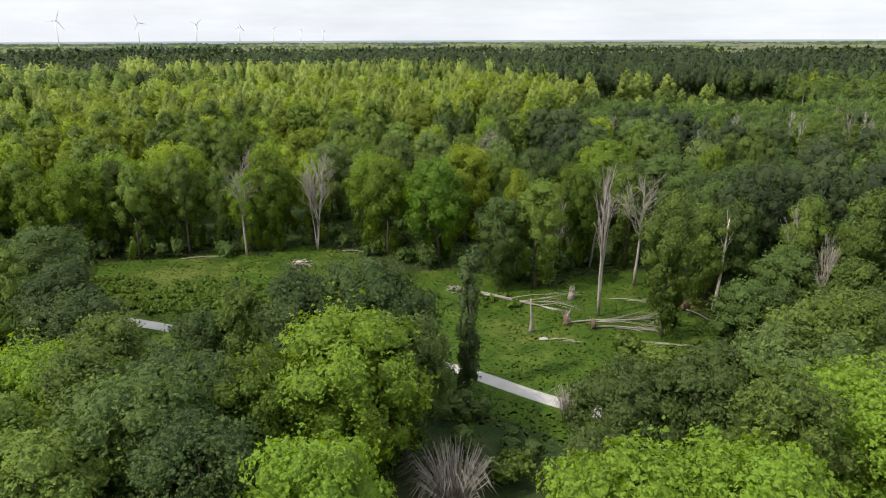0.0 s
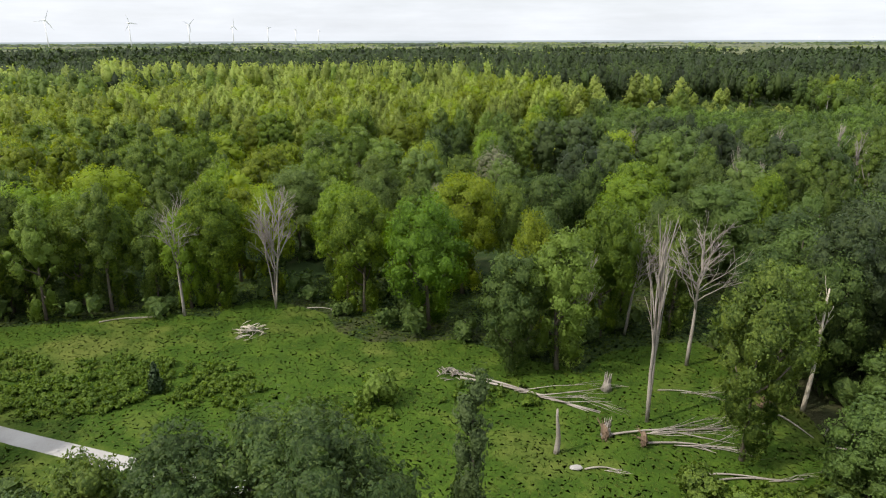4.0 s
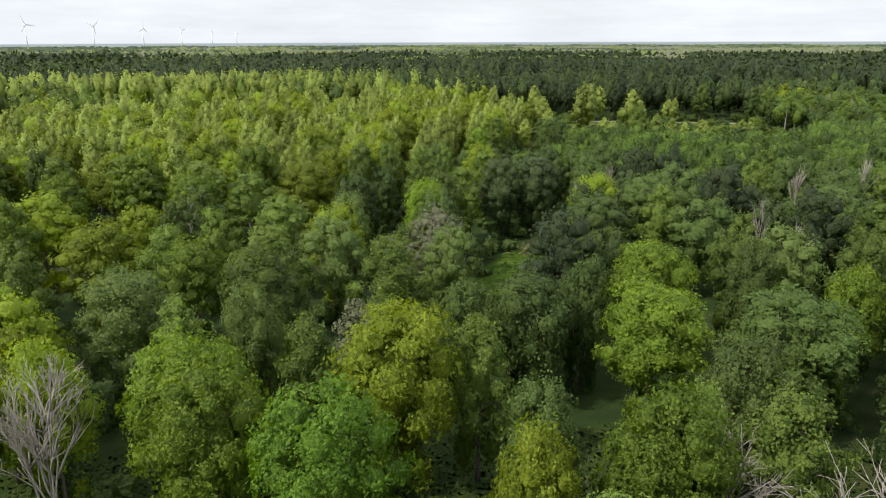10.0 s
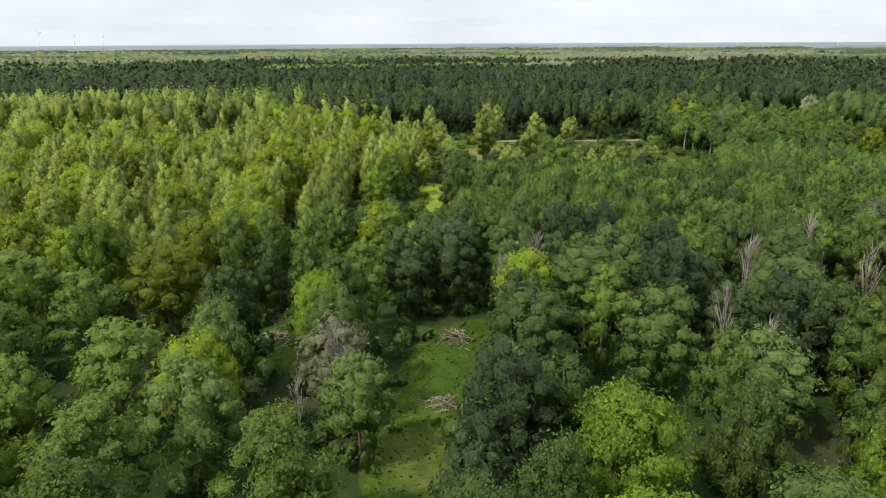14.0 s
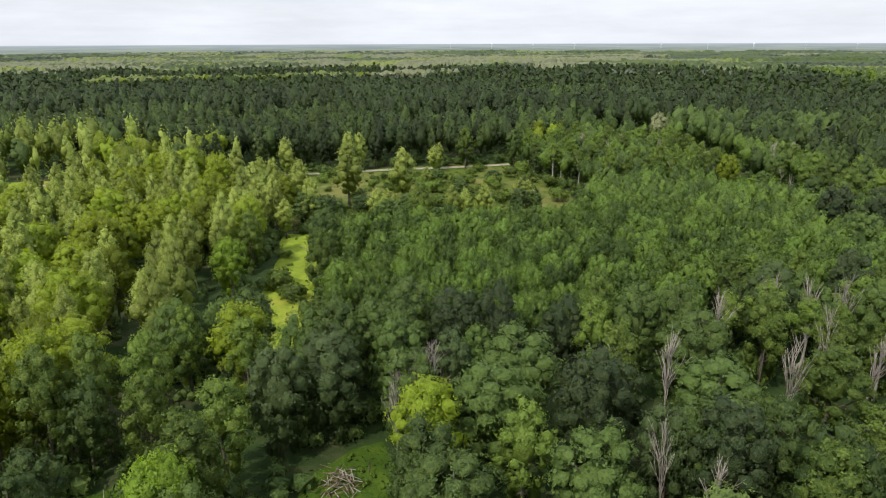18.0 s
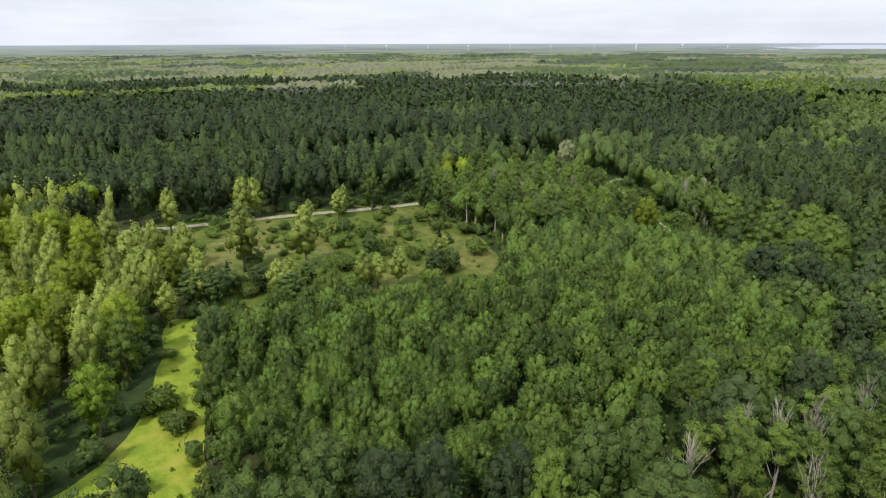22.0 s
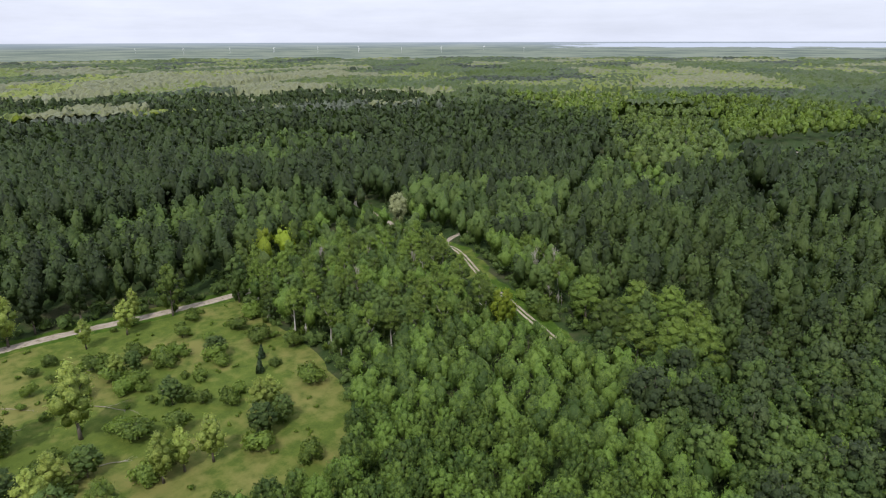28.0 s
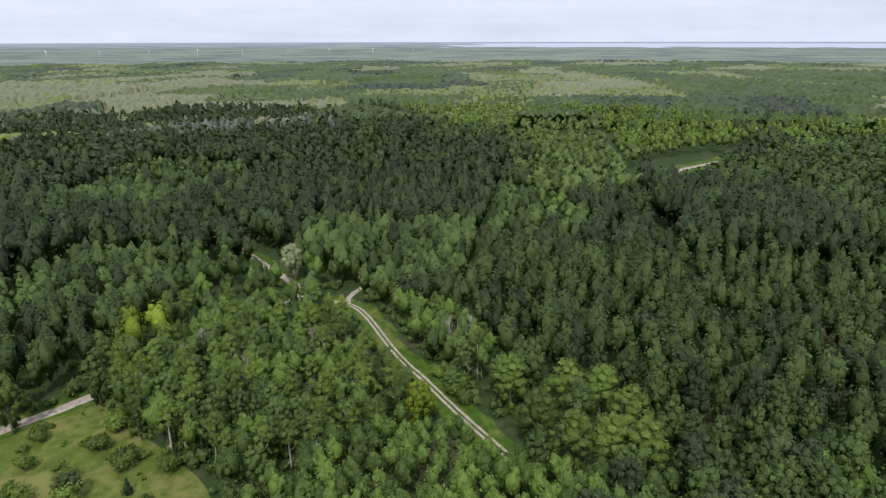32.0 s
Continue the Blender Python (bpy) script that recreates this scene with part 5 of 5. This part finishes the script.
def thin_stem(name, x, y, h, lean_x, lean_y, radius, label, material, twigs=4):
    ob = empty(name, label, "dead tree", "standing dead trees")
    r = np.random.default_rng(int(h * 10))
    p = Pile()
    pts = [(lean_x * q * h + 0.12 * math.sin(5 * q), lean_y * q * h + 0.10 * math.cos(4 * q), h * q - 0.1) for q in np.linspace(0, 1, 8)]
    tube(p, pts, [radius * (1.3 - 0.9 * q) for q in np.linspace(0, 1, 8)], 7)
    part("stem", p.mesh("stem", material, True), ob)
    b = Pile()
    for i in range(twigs):
        q = r.uniform(0.55, 0.95)
        at = np.array([lean_x * q * h, lean_y * q * h, h * q])
        branch(b, r, at, np.array([r.normal() * 0.5, r.normal() * 0.5, 0.8]), h * 0.22, radius * 0.4, 1, 0.4)
    if twigs:
        part("bare_crown", b.mesh("limbs", material, True), ob)
    ob.location = (x, y, 0)
    return ob


thin_stem("bare_stem", 38, 89, 13.5, 0.10, 0.10, 0.20, "slim whitish bare stem leaning over the meadow", PALE_WOOD)
thin_stem("snag", 10.8, 81.5, 5.0, 0.0, 0.0, 0.24, "broken barkless snag standing in the meadow", DEAD_WOOD, 0)


def fallen_log(x0, y0, x1, y1, radius, fan=0, root=False, label="pale fallen tree trunk lying in the grass", twin=False):
    """A trunk on the ground, with its bare crown spread at the far end, and its root plate where it shows."""
    ob = empty("fallen_tree", label, "log", "fallen trees")
    r = np.random.default_rng(int(abs(x0 * 7 + y0 * 13)))
    d = np.array([x1 - x0, y1 - y0, 0.0])
    length = np.linalg.norm(d)
    d /= length
    side = np.array([-d[1], d[0], 0])
    start = np.zeros(3) + [0, 0, radius * 0.8]
    for k in range(2 if twin else 1):
        p = Pile()
        pts = [start + d * length * q + side * (0.35 * math.sin(3 * q + k * 2) + k * 0.7) + np.array([0, 0, 0.12 * math.sin(5 * q)]) for q in np.linspace(0, 1, 7)]
        tube(p, pts, [0.55 * radius * (1.1 - 0.75 * q) for q in np.linspace(0, 1, 7)], 8)
        part("stem", p.mesh("stem", DEAD_WOOD, True), ob)
    if fan:
        b = Pile()
        for i in range(fan):
            q = r.uniform(0.3, 0.8)
            nd = d + side * r.normal() * 0.25 + np.array([0, 0, r.uniform(-0.02, 0.07)])
            nd /= np.linalg.norm(nd)
            branch(b, r, start + d * length * q, nd, length * r.uniform(0.35, 0.6), radius * 0.22, 1, 0.22, 0.0)
        part("bare_crown", b.mesh("limbs", DEAD_WOOD, True), ob, "bare grey branches")
    if root:
        b = Pile()
        v, f = ICO2
        b.put(v * np.array([0.35, 1.0, 1.0]) * r.uniform(0.7, 1.15, (len(v), 1)) * 0.9 @ np.array([[d[0], d[1], 0], [side[0], side[1], 0], [0, 0, 1]]) + [0, 0, 0.6], f)
        for i in range(9):
            a = r.uniform(0, 6.28)
            nd = side * math.cos(a) + np.array([0, 0, 1]) * math.sin(a) - d * 0.3
            branch(b, r, np.array([0, 0, 0.7]), nd, 1.1, 0.09, 1, 0.4, 0.0)
        part("root_plate", b.mesh("root_plate", EARTH, True), ob, "torn-up earthy root plate")
    ob.location = (x0, y0, 0)
    return ob


for item in ((2, 96, 16.5, 88.5, 0.26, 7, False, "long pale fallen trunks side by side", True), (16, 84.3, 28, 85.5, 0.22, 12, True), (19.5, 83, 28.5, 82, 0.2, 9, True), (24, 77.3, 31.5, 77.2, 0.16, 3, False, "pale fallen trunks side by side", True),
             (34, 89, 36.5, 84, 0.22, 0, True, "fallen trunk with an upturned root plate"), (29, 75, 30.5, 70, 0.14, 5), (32, 72, 35.5, 67.5, 0.18, 0), (-48, 112, -39.5, 114.2, 0.16, 2), (-20, 117, -14.5, 116, 0.14, 2),
             (24, 93.3, 31, 91.6, 0.12, 6), (13, 79, 17, 78.6, 0.16, 3), (114, 348, 119, 338, 0.16, 2), (90, 354, 98, 350, 0.16, 2), (103, 320, 109, 316, 0.16, 2), (89, 378, 94, 375, 0.18, 2), (98, 366, 104, 358, 0.15, 2),
             (130, 340, 133, 333, 0.15, 2), (120, 366, 126, 368, 0.15, 2), (58, 300, 60, 294, 0.15, 2), (100, 172, 107, 168, 0.14, 4), (24, 176, 27, 171, 0.14, 4)):
    fallen_log(*item)


def tree_stump(x, y, h, radius):
    ob = empty("tree_stump", "splintered broken stump with torn fibres", "stump")
    r = np.random.default_rng(int(x * 3 + y))
    p = Pile()
    tube(p, [(0, 0, -0.1), (0.05, 0, h * 0.4), (0.1, 0.05, h * 0.8)], [radius * 1.5, radius, radius * 0.8], 9)
    part("stem", p.mesh("stem", DEAD_WOOD, True), ob)
    s = Pile()
    for i in range(8):
        a = i * 0.8
        q = np.array([math.cos(a), math.sin(a), 0]) * radius * 0.7
        tube(s, [q + [0.1, 0.05, h * 0.6], q * 1.2 + [0.12, 0.05, h * r.uniform(0.95, 1.35)]], [radius * 0.3, 0.02], 4)
    part("splintered_top", s.mesh("splinters", DEAD_WOOD, True), ob)
    ob.location = (x, y, 0)


tree_stump(18.3, 93.5, 1.7, 0.45)
tree_stump(16.2, 84.6, 1.6, 0.4)


def brush_pile(x, y, size, count, material, label):
    ob = empty("brush_pile", label, "brush pile", "brush piles")
    r = np.random.default_rng(int(abs(x) * 11 + y))
    for i in range(count):
        c = np.array([r.normal() * size * 0.35, r.normal() * size * 0.35, 0])
        c[2] = max(0.1, size * 0.35 * math.exp(-(c[0] ** 2 + c[1] ** 2) / (size * size * 0.3)) * r.uniform(0.2, 1))
        a = r.uniform(0, 6.28)
        d = np.array([math.cos(a), math.sin(a), r.normal() * 0.18]) * size * r.uniform(0.35, 0.7)
        one = Pile()
        tube(one, [c - d * 0.5, c + [0, 0, 0.06], c + d * 0.5], [0.07, 0.06, 0.03], 4)
        part("branch", one.mesh("branch", (material, DEAD_WOOD)[i % 2], True), ob)
    ob.location = (x, y, 0)


for item in ((32, 193, 4.5, 70, EARTH), (4, 201, 4.5, 70, EARTH), (25, 174, 3.0, 40, EARTH), (1, 97, 2.0, 40, DEAD_WOOD), (-26, 109, 2.6, 50, PALE_WOOD), (42, 83, 3.5, 60, DEAD_WOOD), (44, 80, 3.0, 50, PALE_WOOD)):
    brush_pile(*item, "tangled pile of cut brown branches")


def dry_bush(x, y, radius, height, count):
    """A bare grey bush: many thin stems that rise and bend outwards."""
    ob = empty("dry_bush", "bare grey bush of many thin drooping stems", "bush", "dry bushes")
    r = np.random.default_rng(int(abs(x * 5) + y))
    p = Pile()
    for i in range(count):
        a, q = r.uniform(0, 6.28), math.sqrt(r.uniform())
        out = np.array([math.cos(a), math.sin(a), 0])
        h = height * r.uniform(0.6, 1.1)
        pts = [out * radius * 0.35 * q, out * radius * 0.6 * q + [0, 0, h * 0.6], out * radius * q + [0, 0, h], out * radius * (q + 0.25) + [r.normal() * 0.3, r.normal() * 0.3, h * 0.8]]
        tube(p, pts, [0.045, 0.035, 0.022, 0.012], 4)
    part("thicket", p.mesh("stems", DEAD_WOOD, True), ob)
    ob.location = (x, y, 0)


dry_bush(0.3, 46.5, 3.6, 5.2, 240)
dry_bush(12.3, 60, 1.8, 3.6, 90)


def boulder(x, y, size):
    v, f = ICO2
    r = np.random.default_rng(5)
    me = mesh_from("boulder", v * np.array([1.3, 0.7, 0.45]) * size * r.uniform(0.85, 1.1, (len(v), 1)) + [0, 0, size * 0.3], f, ASPHALT)
    ob = tagged(new("boulder", me), "whitish weathered block lying in the grass", "stone")
    ob.location = (x, y, 0)


boulder(12.2, 79.2, 0.5)

# ---- wind turbines on the horizon ----


def wind_turbine(x, y, hub, blade, turn, spin, thick):
    ob = empty("wind_turbine", "white three-bladed wind turbine on the horizon", "wind turbine", "wind turbines")
    p = Pile()
    tube(p, [(0, 0, 0), (0, 0, hub * 0.5), (0, 0, hub - 1)], [2.6 * thick, 2.1 * thick, 1.5 * thick], 12)
    part("tower", p.mesh("tower", TURBINE, True), ob)
    p = Pile()
    tube(p, [(0, -5, hub), (0, -4, hub), (0, 5, hub), (0, 6.5, hub)], [1.2, 2.0, 2.0, 1.3], 8)
    part("nacelle", p.mesh("nacelle", TURBINE, True), ob)
    p = Pile()
    tube(p, [(0, -8, hub), (0, -7, hub), (0, -5, hub)], [0.3, 1.3, 1.6], 8)
    part("hub", p.mesh("hub", TURBINE, True), ob)
    for k in range(3):
        a = spin + k * 2.0944
        d = np.array([math.sin(a), 0, math.cos(a)])
        w = np.array([math.cos(a), 0.25, -math.sin(a)])
        c = np.array([0, -6.5, hub])
        v, f = [], []
        for q, chord in ((0.02, 1.0), (0.12, 2.1), (0.4, 1.7), (0.8, 1.0), (1.0, 0.25)):
            m = c + d * blade * q
            v += [m - w * chord * thick * 1.2, m + np.array([0, 0.25, 0]), m + w * chord * thick * 0.8, m - np.array([0, 0.25, 0])]
        for i in range(4):
            for j in range(4):
                f.append((i * 4 + j, i * 4 + (j + 1) % 4, i * 4 + 4 + (j + 1) % 4, i * 4 + 4 + j))
        f += [(0, 1, 2, 3), (16, 17, 18, 19)]
        part("blade", mesh_from("blade", np.array(v), f, TURBINE), ob)
    ob.matrix_basis = Matrix.LocRotScale((x, y, 0), Euler((0, 0, turn)), None)


for i, (a, far) in enumerate(((-29.53, 2300), (-24.18, 2600), (-20.07, 2850), (-16.86, 3250), (-14.25, 3800), (-12.12, 4400), (-10.32, 5000))):
    wind_turbine(far * math.sin(radians(a)), far * math.cos(radians(a)), 88, 33, 0.9 + 0.1 * i, 0.4 + 1.3 * i, 0.7 + 0.1 * i)
for i in range(14):
    a = radians(28 + 2.2 * i + 1.3 * math.sin(i * 2.1))
    wind_turbine(5200 * math.sin(a), 5200 * math.cos(a), 36 + 5 * math.sin(i * 3.3), 10, -0.5, 0.9 * i, 0.2)
